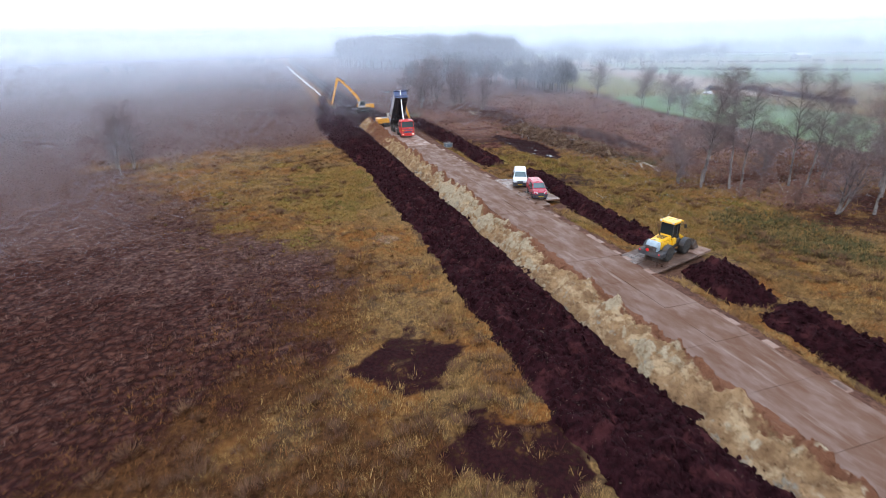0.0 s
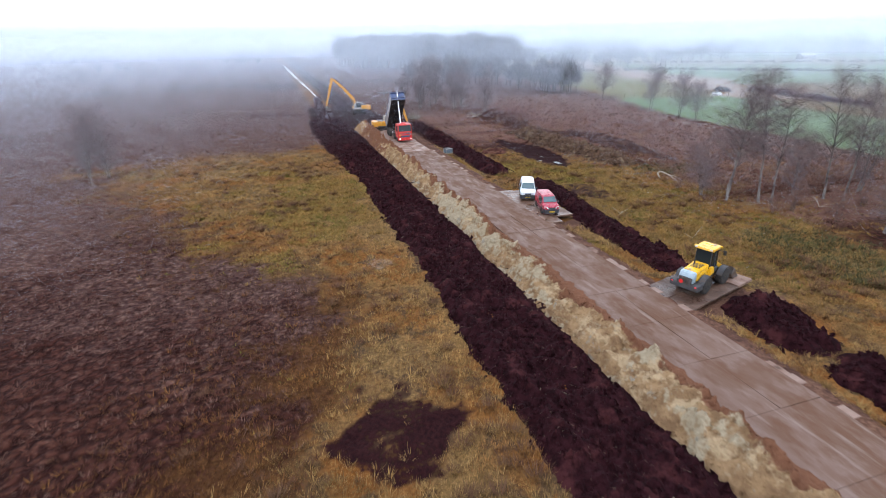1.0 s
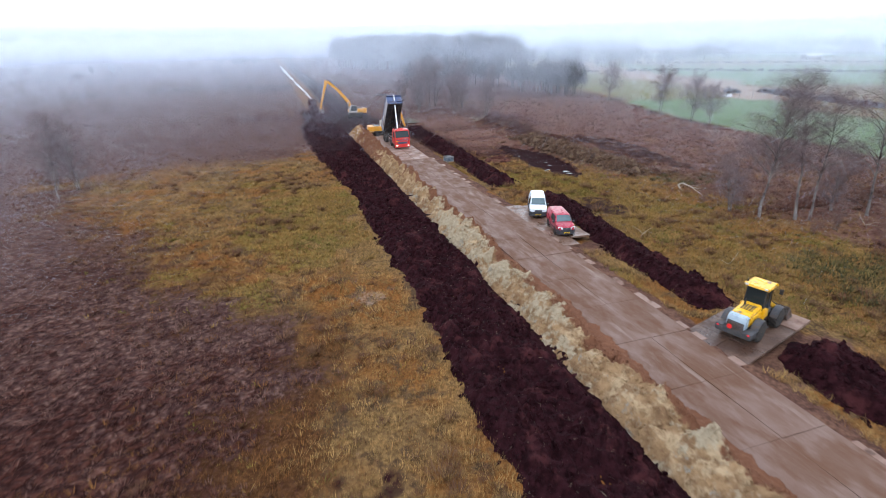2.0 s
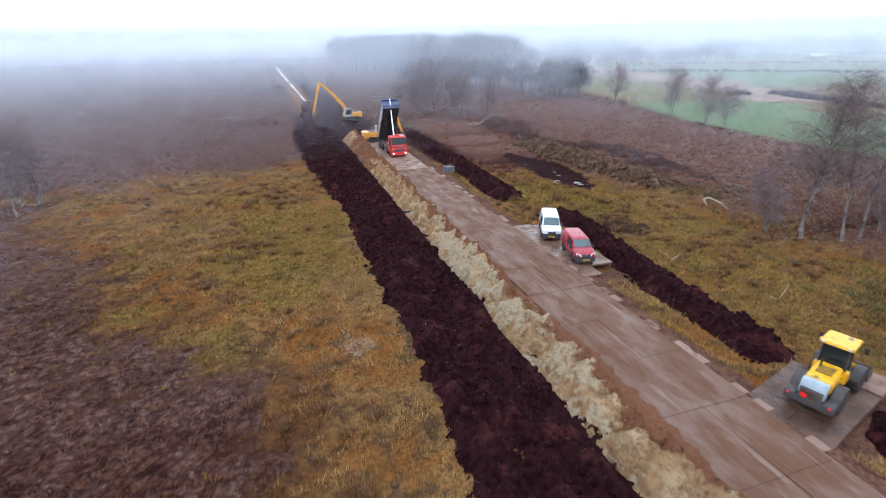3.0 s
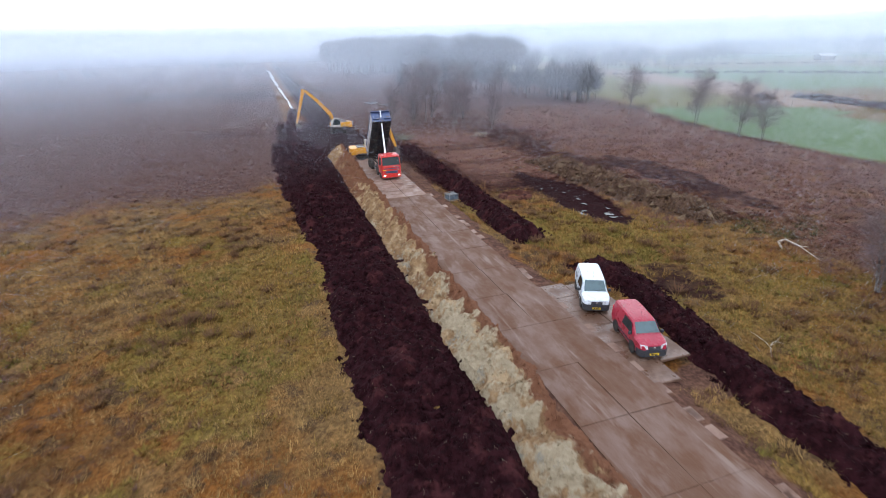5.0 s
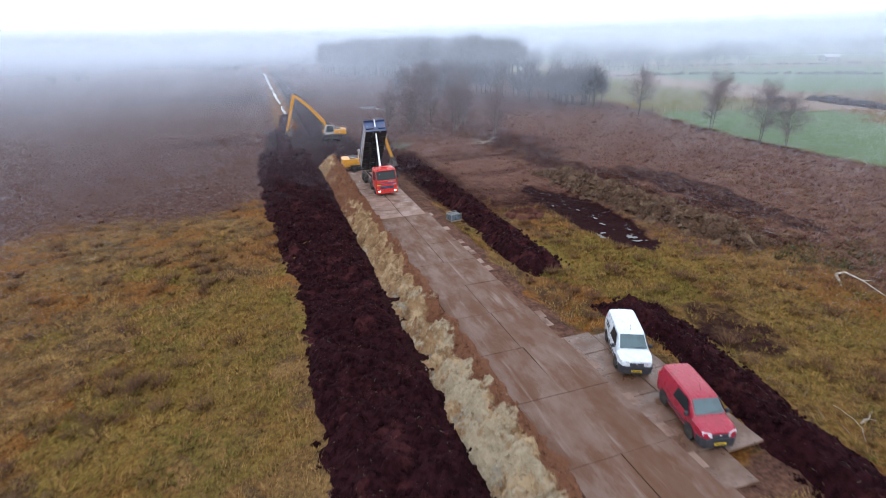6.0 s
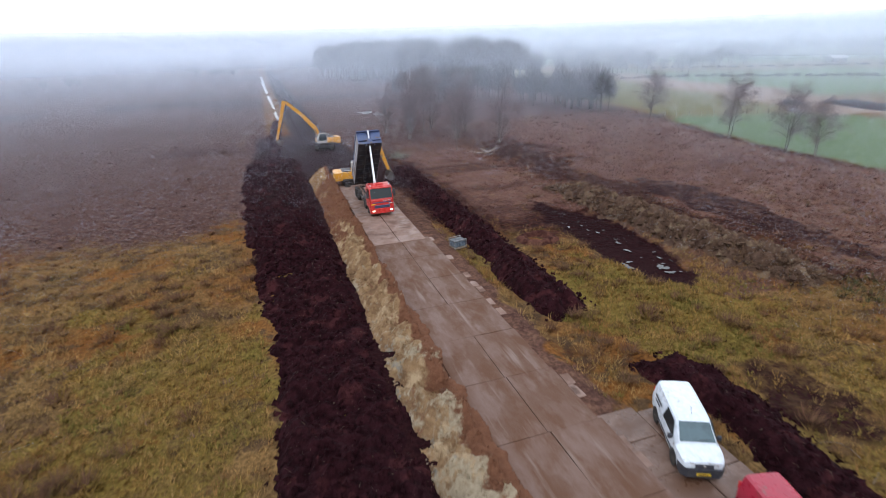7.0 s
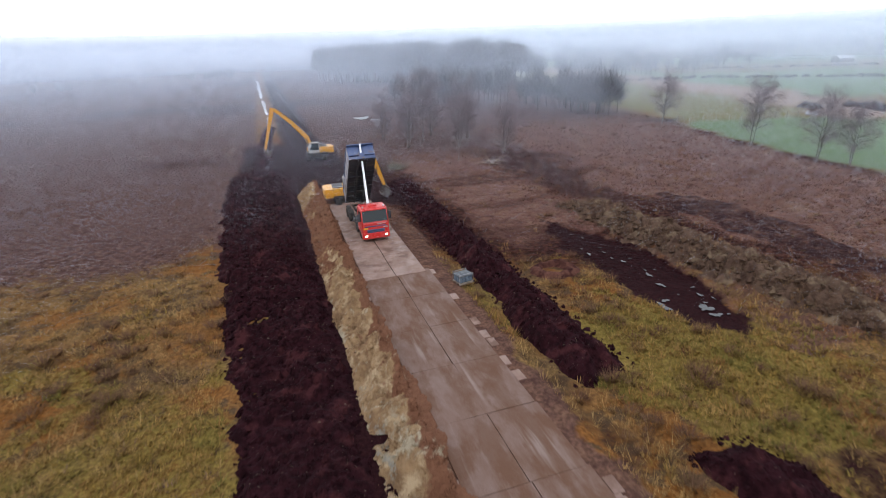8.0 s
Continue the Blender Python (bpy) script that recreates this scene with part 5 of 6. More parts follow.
def excavator(label, m, boom, stick, bucket_turn, bucket_size, cab_turn, paint_mat, long_reach=False):
    """A tracked excavator: undercarriage along +x, upper part turned by cab_turn; boom and stick are points in the upper part's own x-z plane."""
    t = thing("excavator", label, "excavator", m)
    for s in (1, -1):
        tr = part("track", profile([(-2.1, 0.42), (-1.85, 0.06), (1.85, 0.06), (2.1, 0.42), (2.0, 0.78), (1.7, 0.92), (-1.7, 0.92), (-2.0, 0.78)], s * 1.0, s * 1.6, 0.05), M["chassis"], t, "muddy black track")
        for k in range(14):
            part("track_pad", box(-1.95 + k * 0.29, -1.72 + k * 0.29, s * 0.98, s * 1.62, 0.90, 0.95, 0.01), M["chassis"], tr)
    part("undercarriage", box(-1.2, 1.2, -1.05, 1.05, 0.4, 0.98, 0.05), M["chassis"], t)
    up = new("upper_structure")
    up.parent = t
    up.matrix_basis = pose(0, 0, 0, 0, 0, cab_turn)
    part("slew_ring", rod((0, 0, 0.95), (0, 0, 1.12), 0.75, n=24), M["chassis"], up)
    part("platform", box(-1.9, 1.6, -1.35, 1.35, 1.10, 1.30, 0.04), M["machine_grey"], up)
    part("counterweight", loft([(-2.75, [(0, 1.15), (0.85, 1.15), (0.95, 2.05), (0, 2.08)]), (-2.55, [(0, 1.10), (1.25, 1.10), (1.3, 2.1), (0, 2.14)]), (-1.75, [(0, 1.10), (1.36, 1.10), (1.36, 2.12), (0, 2.16)])]), paint_mat, up, "rounded yellow counterweight")
    part("engine_cover", box(-1.78, -0.3, -1.34, 1.34, 1.28, 2.15, 0.06), paint_mat, up)
    part("cover_lid", box(-1.7, -0.5, -1.0, 1.0, 2.14, 2.24, 0.03), M["machine_grey"], up)
    part("hand_rail", rod((-1.7, -1.25, 2.35), (-0.4, -1.25, 2.35), 0.025, n=6), M["lamp_glass"], up)
    part("side_box", box(-0.3, 1.45, -1.34, -0.5, 1.28, 1.95, 0.05), paint_mat, up)
    cab = part("cab", profile([(-0.35, 1.28), (-0.35, 2.95), (0.95, 3.0), (1.45, 2.2), (1.5, 1.28)], 0.42, 1.34, 0.06), M["cab_frame"], up, "pale cab frame")
    part("door_window", plate([(1.30, 1.352, 1.75), (-0.2, 1.352, 1.75), (-0.2, 1.352, 2.82), (0.88, 1.352, 2.85)], 0.008), M["glass"], cab)
    part("front_window", plate([(1.52, 0.52, 1.45), (1.52, 1.24, 1.45), (1.0, 1.24, 2.92), (1.0, 0.52, 2.92)], 0.01), M["glass"], cab)
    part("rear_window", plate([(-0.36, 1.24, 1.9), (-0.36, 0.52, 1.9), (-0.36, 0.52, 2.8), (-0.36, 1.24, 2.8)], 0.01), M["glass"], cab)
    bp = [Vector((x, -0.05, z)) for x, z in boom]
    hs = [0.55, 0.75, 0.6, 0.5]
    bo = new("boom")
    bo.parent = up
    for i, (a, b) in enumerate(zip(bp[:-1], bp[1:])):
        part("boom_section", beam(a, b, 0.42, hs[min(i, 3)], hs[min(i + 1, 3)], 0.04), paint_mat, bo)
    for s in (1, -1):
        part("boom_ram", rod((0.95, -0.05 + s * 0.33, 1.35), bp[1] + Vector((0.1, s * 0.33, -0.2)), 0.08), M["steel"], bo)
    sp = [Vector((x, -0.05, z)) for x, z in stick]
    part("stick", beam(sp[0], sp[1], 0.36, 0.62, 0.34, 0.04), paint_mat, up, "")
    part("stick_ram", rod(bp[-2] + Vector((0, 0, 0.45)), sp[0] + Vector((-0.15, 0, 0.35)), 0.075), M["steel"], up)
    part("bucket_link", rod(sp[0].lerp(sp[1], 0.75) + Vector((0.25, 0, 0)), sp[1] + Vector((0.3, 0, -0.15)), 0.05), M["steel"], up)
    bw, bs = bucket_size
    bk = new("bucket")
    bk.parent = up
    bk.matrix_basis = Matrix.Translation(sp[1]) @ pose(0, 0, 0, 0, bucket_turn, 0)
    shell = [(0.0, 0.1), (bs * 0.55, 0.0), (bs * 0.95, -bs * 0.45), (bs * 0.75, -bs * 0.95), (bs * 0.1, -bs * 1.05), (bs * 0.1, -bs * 0.98), (bs * 0.70, -bs * 0.88), (bs * 0.86, -bs * 0.45), (bs * 0.5, -bs * 0.08), (0.0, 0.0)]
    part("shell", profile(shell, -bw / 2, bw / 2, 0), M["steel"], bk, "worn steel bucket")
    for s in (1, -1):
        part("cheek", profile([(0.0, 0.08), (bs * 0.55, 0.0), (bs * 0.93, -bs * 0.45), (bs * 0.74, -bs * 0.93), (bs * 0.1, -bs * 1.03)], s * (bw / 2 - 0.03), s * bw / 2, 0), M["steel"], bk)
    return t


M["cab_frame"] = material("pale_cab_frame", (0.42, 0.41, 0.38), (0.3, 0.28, 0.25), 3, rough=0.5)
excavator("yellow tracked excavator with raised boom digging at the peat bank", pose(21.9, 138.8, -0.62, 0, 0, 80), [(0.7, 1.6), (1.4, 3.8), (3.6, 6.4), (5.9, 8.5)], [(6.15, 8.75), (8.1, 2.4)], 70, (1.9, 1.0), 103, M["orange_yellow"])
excavator("yellow tracked excavator behind the tipper truck with its bucket lowered", pose(22.4, 109.2, -0.40, 0, 0, 90), [(0.7, 1.5), (1.5, 3.6), (2.5, 5.1), (3.2, 5.3)], [(3.2, 5.3), (4.4, 1.75)], 35, (1.6, 1.1), -92, M["orange_yellow"])

# ---------------------------------------------------------------- small things
def dead_branch(name, label, x, y, parts, lift=0.0):
    """A bleached dead branch: crooked tapered limbs."""
    out = []
    for pts, r in parts:
        for i, (a, b) in enumerate(zip(pts[:-1], pts[1:])):
            n = len(pts)
            tube(out, a, b, r * (1 - i / n), r * (1 - (i + 1) / n) + 0.004, 6)
    ob = tagged(tri_mesh(name, np.concatenate(out), M["stick"] if "broken" in label else M["bleached"]), label, "branch")
    ob.matrix_basis = pose(x, y, gz(x, y) + lift)
    return ob


dead_branch("dead_branch", "bleached fallen birch branch arching over the grass", 48.7, 58.7,
            [([(0.1, 1.6, 0.0), (-0.25, 1.9, 0.7), (0.0, 1.5, 1.0), (0.3, 0.4, 0.75), (0.5, -0.8, 0.3), (0.7, -1.5, 0.0)], 0.09), ([(0.3, 0.4, 0.75), (1.2, 0.6, 0.5), (2.2, 0.9, 0.2)], 0.05)])
rng = np.random.default_rng(21)
for x, y, k, s, label in ((46.5, 122, 11, 1.8, "tangle of pale cut branches on the heath"), (34.7, 49.4, 4, 0.8, "small bleached dead twigs standing in the grass"),
                          (37.0, 41.5, 2, 1.0, "thin pale dead stem leaning in the grass"), (62, 79, 3, 0.9, "grey fallen branch lying on the heath"), (53, 69, 3, 1.0, "pale fallen birch branch on the heath"), (56, 44, 4, 1.1, "grey fallen branch under the birches")):
    limbs = []
    for _ in range(k):
        a, e = rng.uniform(0, 6.28), rng.uniform(0.1, 1.1)
        p = [np.array([0, 0, 0.0])]
        for _ in range(4):
            p.append(p[-1] + s * 0.4 * np.array([math.cos(a) * math.cos(e), math.sin(a) * math.cos(e), math.sin(e)]) + rng.normal(0, 0.08, 3) * s)
            e -= 0.18
        limbs.append((p, 0.045 if s > 1.2 else 0.016))
    dead_branch("dead_branch", label, x, y, limbs, 0.05)
for k in range(7):
    x, y = 33.8 + rng.normal(0, 0.5), 55.5 - k * 0.9 + rng.normal(0, 0.3)
    a = rng.uniform(-1.3, 1.3)
    dead_branch("dead_branch", "brown broken stick lying beside the peat heap", x, y, [([(-0.5 * math.sin(a), -0.5 * math.cos(a), 0.10), (0.05, 0, 0.16), (0.5 * math.sin(a), 0.5 * math.cos(a), 0.08)], 0.017)], 0.1)


# brushwood heaped behind the tipper
rng = np.random.default_rng(23)
twigs = []
for _ in range(70):
    a, e, ln = rng.uniform(0, 6.28), rng.uniform(0.0, 0.9), rng.uniform(0.8, 2.4)
    p = np.array([rng.normal(0, 0.9), rng.normal(0, 0.7), 0.1])
    d = np.array([math.cos(a) * math.cos(e), math.sin(a) * math.cos(e), math.sin(e)])
    twigs.append(([p, p + d * ln * 0.5 + rng.normal(0, 0.08, 3), p + d * ln + rng.normal(0, 0.15, 3) - np.array([0, 0, 0.1])], rng.uniform(0.012, 0.035)))
M["brush"] = material("grey_green_brushwood", (0.20, 0.21, 0.16), (0.11, 0.11, 0.085), 3.0, rough=0.95)
dead_branch("brush_pile", "heap of grey-green cut brushwood behind the tipper truck", 32.3, 125.5, twigs).data.materials[0] = M["brush"]


# wrapped crate beside the road
crate = thing("pallet_crate", "grey crate with blue wrapping on a wooden pallet", "crate", pose(26.9, 83.2, -0.12, 0, 0, 12))
M["blue_wrap"] = material("blue_wrap", (0.035, 0.05, 0.075), (0.12, 0.15, 0.18), 3.0, rough=0.6)
M["lid"] = material("grey_lid", (0.12, 0.125, 0.13), (0.05, 0.055, 0.06), 3.0, rough=0.6)
M["board"] = material("grey_boards", (0.27, 0.22, 0.18), (0.16, 0.12, 0.09), 4, rough=0.85)
for k in range(3):
    part("runner", box(-0.62, 0.62, -0.5 + k * 0.45, -0.4 + k * 0.45, 0, 0.10, 0.01), M["board"], crate)
for k in range(5):
    part("deck_board", box(-0.6 + k * 0.25, -0.42 + k * 0.25, -0.52, 0.52, 0.10, 0.13, 0.005), M["board"], crate)
part("load", box(-0.55, 0.55, -0.46, 0.46, 0.13, 0.62, 0.06), M["blue_wrap"], crate, "blue wrapped load")
part("lid", box(-0.60, 0.60, -0.50, 0.50, 0.62, 0.70, 0.03), M["lid"], crate, "grey lid")
for s in (1, -1):
    for q in (1, -1):
        part("post", rod((s * 0.58, q * 0.48, 0.12), (s * 0.58, q * 0.48, 0.82), 0.025, n=6), M["rim"], crate)
    part("rail", rod((-0.58, s * 0.48, 0.8), (0.58, s * 0.48, 0.8), 0.02, n=6), M["rim"], crate)


def puddle(label, x, y, rx, ry, seed, z, group="puddles"):
    n = 28
    pr = np.random.default_rng(seed)
    ph = pr.uniform(0, 6.28, 4)
    vs = []
    for i in range(n):
        a = 2 * math.pi * i / n
        r = 1 + 0.30 * math.sin(2 * a + ph[0]) + 0.24 * math.sin(3 * a + ph[1]) + 0.16 * math.sin(5 * a + ph[2]) + 0.1 * math.sin(7 * a + ph[3])
        vs.append((x + rx * r * math.cos(a), y + ry * r * math.sin(a), z))
    return tagged(link_mesh("puddle", vs, [tuple(range(n))], M["water"]), label, "puddle", group, "structure")


for k, (x, y, rx, ry) in enumerate(((41.4, 74.4, 0.50, 0.36), (41.3, 73.4, 0.34, 0.26), (38.9, 75.6, 0.30, 0.50), (39.6, 76.3, 0.26, 0.20), (41.0, 78.4, 0.20, 0.30), (41.3, 80.1, 0.18, 0.26), (39.6, 85.7, 0.12, 0.3), (41.1, 83.0, 0.15, 0.22), (42.4, 76.0, 0.16, 0.2),
                                    (38.4, 188, 1.5, 3.6), (41.3, 183, 1.3, 2.4))):
    puddle("still water in the wet peat cutting", x, y, rx, ry, 300 + k, gz(x, y) + 0.10)
for k in range(16):
    y = rng.uniform(73, 92)
    x = 41.2 + rng.uniform(-2.0, 2.0)
    puddle("little pool in the wet peat cutting", x, y, rng.uniform(0.06, 0.16), rng.uniform(0.06, 0.2), 340 + k, gz(x, y) + 0.10)
# water standing in the long ditch going away, and in a far cut on the moor
def water_strip(label, pts, widths, seed, z):
    r = np.random.default_rng(seed)
    P = np.array(pts, float)
    u = np.linspace(0, 1, 60)
    x = np.interp(u, np.linspace(0, 1, len(P)), P[:, 0]) + np.convolve(r.normal(0, 0.25, 64), np.ones(5) / 5, "valid")[:60]
    y = np.interp(u, np.linspace(0, 1, len(P)), P[:, 1])
    w = np.interp(u, [0, 1], widths) * (0.35 + 0.65 * np.abs(np.convolve(r.normal(0, 1.6, 64), np.ones(5) / 5, "valid")[:60]).clip(0.1, 1.4))
    w[0] = w[-1] = 0.02
    vs = [(a - c / 2, b, z) for a, b, c in zip(x, y, w)] + [(a + c / 2, b, z) for a, b, c in zip(x, y, w)]
    return tagged(link_mesh("puddle", vs, [(i, 60 + i, 61 + i, i + 1) for i in range(59)], M["water"]), label, "puddle", "ditch water", "structure")


water_strip("long strip of water in the far ditch", [(15.6, 176), (15.0, 205)], (0.8, 1.0), 5, MOOR + 0.16)
water_strip("long strip of water in the far ditch", [(14.9, 211), (14.2, 262)], (1.1, 1.2), 6, MOOR + 0.16)
water_strip("long strip of water in the far ditch", [(14.0, 272), (12.6, 420)], (1.7, 2.4), 7, MOOR + 0.18)
water_strip("pale flooded cut far out on the moor", [(-185, 440), (-199, 500), (-215, 680), (-206, 820)], (4, 9), 8, MOOR + 0.25)

# ---------------------------------------------------------------- beyond the moor
M["post_wood"] = material("weathered_posts", (0.40, 0.37, 0.33), (0.25, 0.22, 0.19), 3, rough=0.9)
for k in range(14):
    x = 100.6 + k * 2.6
    y = float(np.interp(x, *DITCH_LINE)) + 0.5
    post = part("fence_post", rod((0, 0, -0.1), (0, 0, 1.25), 0.10, 0.09, n=8), M["post_wood"], None)
    post.matrix_basis = pose(x, y, gz(x, y))
    tagged(post, "weathered grey fence post at the field edge", "fence post", "fence posts")

M["barn_wall"] = material("barn_boards", (0.06, 0.05, 0.045), (0.10, 0.08, 0.07), 1.0, rough=0.9)
M["barn_roof"] = material("pale_sheet_roof", (0.50, 0.52, 0.54), (0.40, 0.41, 0.42), 0.5, rough=0.6)


def barn(label, x, y, turn, l, w, h, ridge, roof_mat):
    b = thing("barn", label, "barn", pose(x, y, MOOR, 0, 0, turn), "far barns")
    part("wall", box(-l / 2, l / 2, -w / 2, w / 2, -0.2, h, 0), M["barn_wall"], b)
    for s in (1, -1):
        part("gable", profile([(-w / 2, h), (w / 2, h), (0, ridge)], s * l / 2 - 0.1, s * l / 2 + 0.1, 0), M["barn_wall"], b).matrix_basis = pose(0, 0, 0, 0, 0, 90)
        part("roof", plate([(-l / 2 - 0.4, s * (w / 2 + 0.5), h - 0.25), (l / 2 + 0.4, s * (w / 2 + 0.5), h - 0.25), (l / 2 + 0.4, 0, ridge + 0.1), (-l / 2 - 0.4, 0, ridge + 0.1)][::s], 0.15), roof_mat, b)
    part("door", box(-1.6, 1.6, -w / 2 - 0.08, -w / 2, -0.2, h * 0.85, 0), M["board"], b)


M["sheet"] = material("pale_plastic_sheet", (0.40, 0.42, 0.44), (0.28, 0.29, 0.31), 1.5, rough=0.5)
clamp = thing("feed_clamp", "low mound under a pale plastic sheet beside the field", "feed clamp", pose(133.5, 137.6, MOOR, 0, 0, 35))
part("sheet", loft([(-2.6, [(0, -0.1), (0.9, -0.1), (0.7, 0.25), (0, 0.35)]), (-1.6, [(0, -0.1), (1.3, -0.1), (1.0, 0.5), (0, 0.72)]), (1.4, [(0, -0.1), (1.3, -0.1), (0.95, 0.55), (0, 0.75)]), (2.5, [(0, -0.1), (0.8, -0.1), (0.6, 0.2), (0, 0.3)])]), M["sheet"], clamp, "pale plastic sheet")
for k in range(4):
    tyre = part("tyre", lathe([(0.2, -0.1), (0.36, -0.09), (0.40, 0), (0.36, 0.09), (0.2, 0.1)], 14), M["rubber"], clamp)
    tyre.matrix_basis = pose(-1.6 + k * 1.0, 0.15 * (-1) ** k, 0.84, 90, 0, 0)
barn("far barn with a pale sheet roof beyond the fields", 395, 423, 20, 13, 7, 3, 4.6, M["barn_roof"])
barn("far barn with a pale sheet roof beyond the fields", 372, 300, -10, 11, 6, 2.6, 4.2, M["barn_roof"])
barn("far barn with a pale sheet roof beyond the fields", 330, 455, 40, 13, 7, 3, 4.6, M["barn_roof"])

# ---------------------------------------------------------------- grass, heather, clods (uncountable)
def tufts(name, label, mat, want, n, size, seed, blades, width, lean, tall=1.0, tries=9, zfun=ground_z, area=(-62, 84, 8, 158)):
    """Loose blades in clumps, thinning out with distance from the flight line."""
    r = np.random.default_rng(seed)
    m = n * tries
    x = r.uniform(area[0], area[1], m)
    y = area[2] + (area[3] - area[2]) * r.random(m) ** 1.6
    d = np.hypot(np.maximum(np.abs(x - 14) - 14, 0), np.maximum(y - 62, 0) * 0.8)
    keep = r.random(m) < want(x, y) * np.clip((26 / (d + 14)) ** 1.5, 0, 1)
    x, y = x[keep][:n], y[keep][:n]
    k = len(x)
    s = size * (0.55 + 1.1 * r.random(k) ** 2.5) * (1 + np.hypot(x - 10, y - 30) / 220)
    z = zfun(x, y)
    out = []
    for b in range(blades):
        a = r.uniform(0, 6.283, k)
        off = r.random(k) ** 0.7 * s * 0.45
        bx, by = x + off * np.cos(a), y + off * np.sin(a)
        h = s * tall * r.uniform(0.6, 1.15, k)
        tip = np.stack([bx + lean * h * np.cos(a) + 0.1 * h, by + lean * h * np.sin(a) - 0.05 * h, z + h], 1)
        w = width * s * r.uniform(0.7, 1.3, k)
        ca, sa = np.cos(a + 1.3), np.sin(a + 1.3)
        base = np.stack([bx, by, z - 0.05], 1)
        side = np.stack([w * ca, w * sa, 0 * w], 1)
        out.append(np.stack([base - side, base + side, tip], 1))
    co = np.stack(out, 1).reshape(-1, 3, 3)
    return tagged(tri_mesh(name, co, mat), label, "grass", kind="stuff")


def clear(x, y):
    """1 where plants may grow: off the road, the banks and the bare peat."""
    heath, green, field, tan, soil, bare = zones(x, y)
    off = (np.abs(x - np.interp(y, *BANK_MID)) > np.interp(y, *BANK_HALF) - 0.2) | (y > 131)
    off &= ~((x > 16.4) & (x < 26.5) & (y < 120))
    off &= ~((np.abs(x - np.interp(y, [12, 22, 31], [30.0, 30.4, 31.0])) < 2.6) & (y < 29.8) & ((y < 22) | (y > 24))) & ~((np.abs(x - np.interp(y, [30, 50, 58, 64], [30.2, 31.0, 32.6, 31.4])) < 1.9) & (y > 35.5) & (y < 64)) & ~((np.abs(x - 30.2) < 2.4) & (y > 70) & (y < 117))
    off &= np.hypot((x - 34.7) / 1.25, y - 83.3) > 1.8
    off &= ~((x > 25) & (x < 29.6) & (y > 47.6) & (y < 61))
    off &= ~((x > 26) & (x < 35) & (y > 29) & (y < 35))
    return off * np.clip(1 - bare * 1.35, 0, 1) * (1 - field), heath, green


def want_gold(x, y):
    c, heath, green = clear(x, y)
    return c * (1 - 0.8 * russet_at(x, y)) * np.clip(1 - heath * 1.15 - green * 0.6 - 0.75 * rust_at(x, y), 0, 1) * np.where((x > 26) & (x < 28), 0.8, 1)


def want_green(x, y):
    c, heath, green = clear(x, y)
    return c * np.clip(green * 1.1, 0, 1) * (1 - 0.8 * heath)


def want_heath(x, y):
    c, heath, green = clear(x, y)
    return c * (1 - 0.75 * russet_at(x, y)) * np.clip(heath * 1.1 + 0.03 + 0.5 * step(0.25, 0.55, fbm(x / 3, y / 3, 77, 3)), 0, 1)


def want_bush(x, y):
    c, heath, green = clear(x, y)
    return c * (1 - heath) * (0.15 + step(-0.1, 0.4, fbm(x / 8, y / 8, 91, 2)))


def want_rush(x, y):
    return blob(x, y, 45, 33, 5.0, 7.5, 81, 0.5) * 1.0 + blob(x, y, 53, 64, 5, 3, 82, 0.5) * 0.5


tufts("dry_grass", "tussocks of dry golden moor grass", M["grass_gold"], want_gold, 44000, 0.27, 31, 10, 0.034, 0.8, 0.85)
tufts("rust_grass", "rust-brown grass between the gold grass and the heather", M["rust_grass"], lambda x, y: clear(x, y)[0] * rust_at(x, y) * (1 - 0.8 * clear(x, y)[1]) * 1.5, 13000, 0.27, 40, 8, 0.050, 0.85, 0.75, tries=40, area=(-40, 12, 8, 100))
tufts("green_grass", "low green and mossy grass tufts", M["grass_green"], want_green, 16000, 0.24, 32, 6, 0.10, 0.8, 0.7, tries=60)
# lighter copy of the heather colour, painting haze on the far moor
M["heather_pale"] = material("haze_pale_heather_twigs", (0.1050, 0.0560, 0.0450), (0.1550, 0.0920, 0.0700), 0.5, (0.0700, 0.0340, 0.0290), 0.2, 0.5, rough=0.95, space="World", vary=0.45, spec=0.1)
tufts("heather", "low dark brown winter heather covering the moor", M["heather"], lambda x, y: want_heath(x, y) * (1 - 0.85 * pale_at(x, y)), 12000, 0.42, 33, 18, 0.030, 1.0, 0.42, tries=14)
tufts("pale_heather", "heather on the open moor, coloured pale as by haze", M["heather_pale"], lambda x, y: want_heath(x, y) * pale_at(x, y), 11000, 0.40, 44, 14, 0.034, 1.0, 0.42, tries=20)
tufts("russet_grass", "pale russet grass streaking the heath", M["russet"], lambda x, y: russet_at(x, y) * clear(x, y)[0] * 3, 15000, 0.36, 39, 7, 0.075, 0.9, 0.55, tries=60, area=(44, 105, 50, 160))
tufts("heather_bushes", "scattered grey-brown heather bushes among the dry grass", M["heather_bush"], want_bush, 1250, 0.60, 35, 110, 0.016, 0.85, 0.55, tries=400)
tufts("straw", "long pale straw strands drooping over the tussocks", M["straw"], lambda x, y: want_gold(x, y) * step(-0.15, 0.3, fbm(x / 1.5, y / 1.5, 93, 2)), 8500, 0.42, 36, 9, 0.022, 1.05, 0.6, tries=20)
tufts("turf", "grey-brown dry grass hanging over the spoil ridge", M["turf"], lambda x, y: step(2.4, 0.8, np.abs(x - 47.2 - 0.10 * (82 - y))) * step(66, 70, y) * step(100, 95, y), 3000, 0.34, 37, 14, 0.04, 1.1, 0.38, tries=40, zfun=lambda x, y: ground_z(x, y) + 0.30, area=(42, 53, 64, 102))
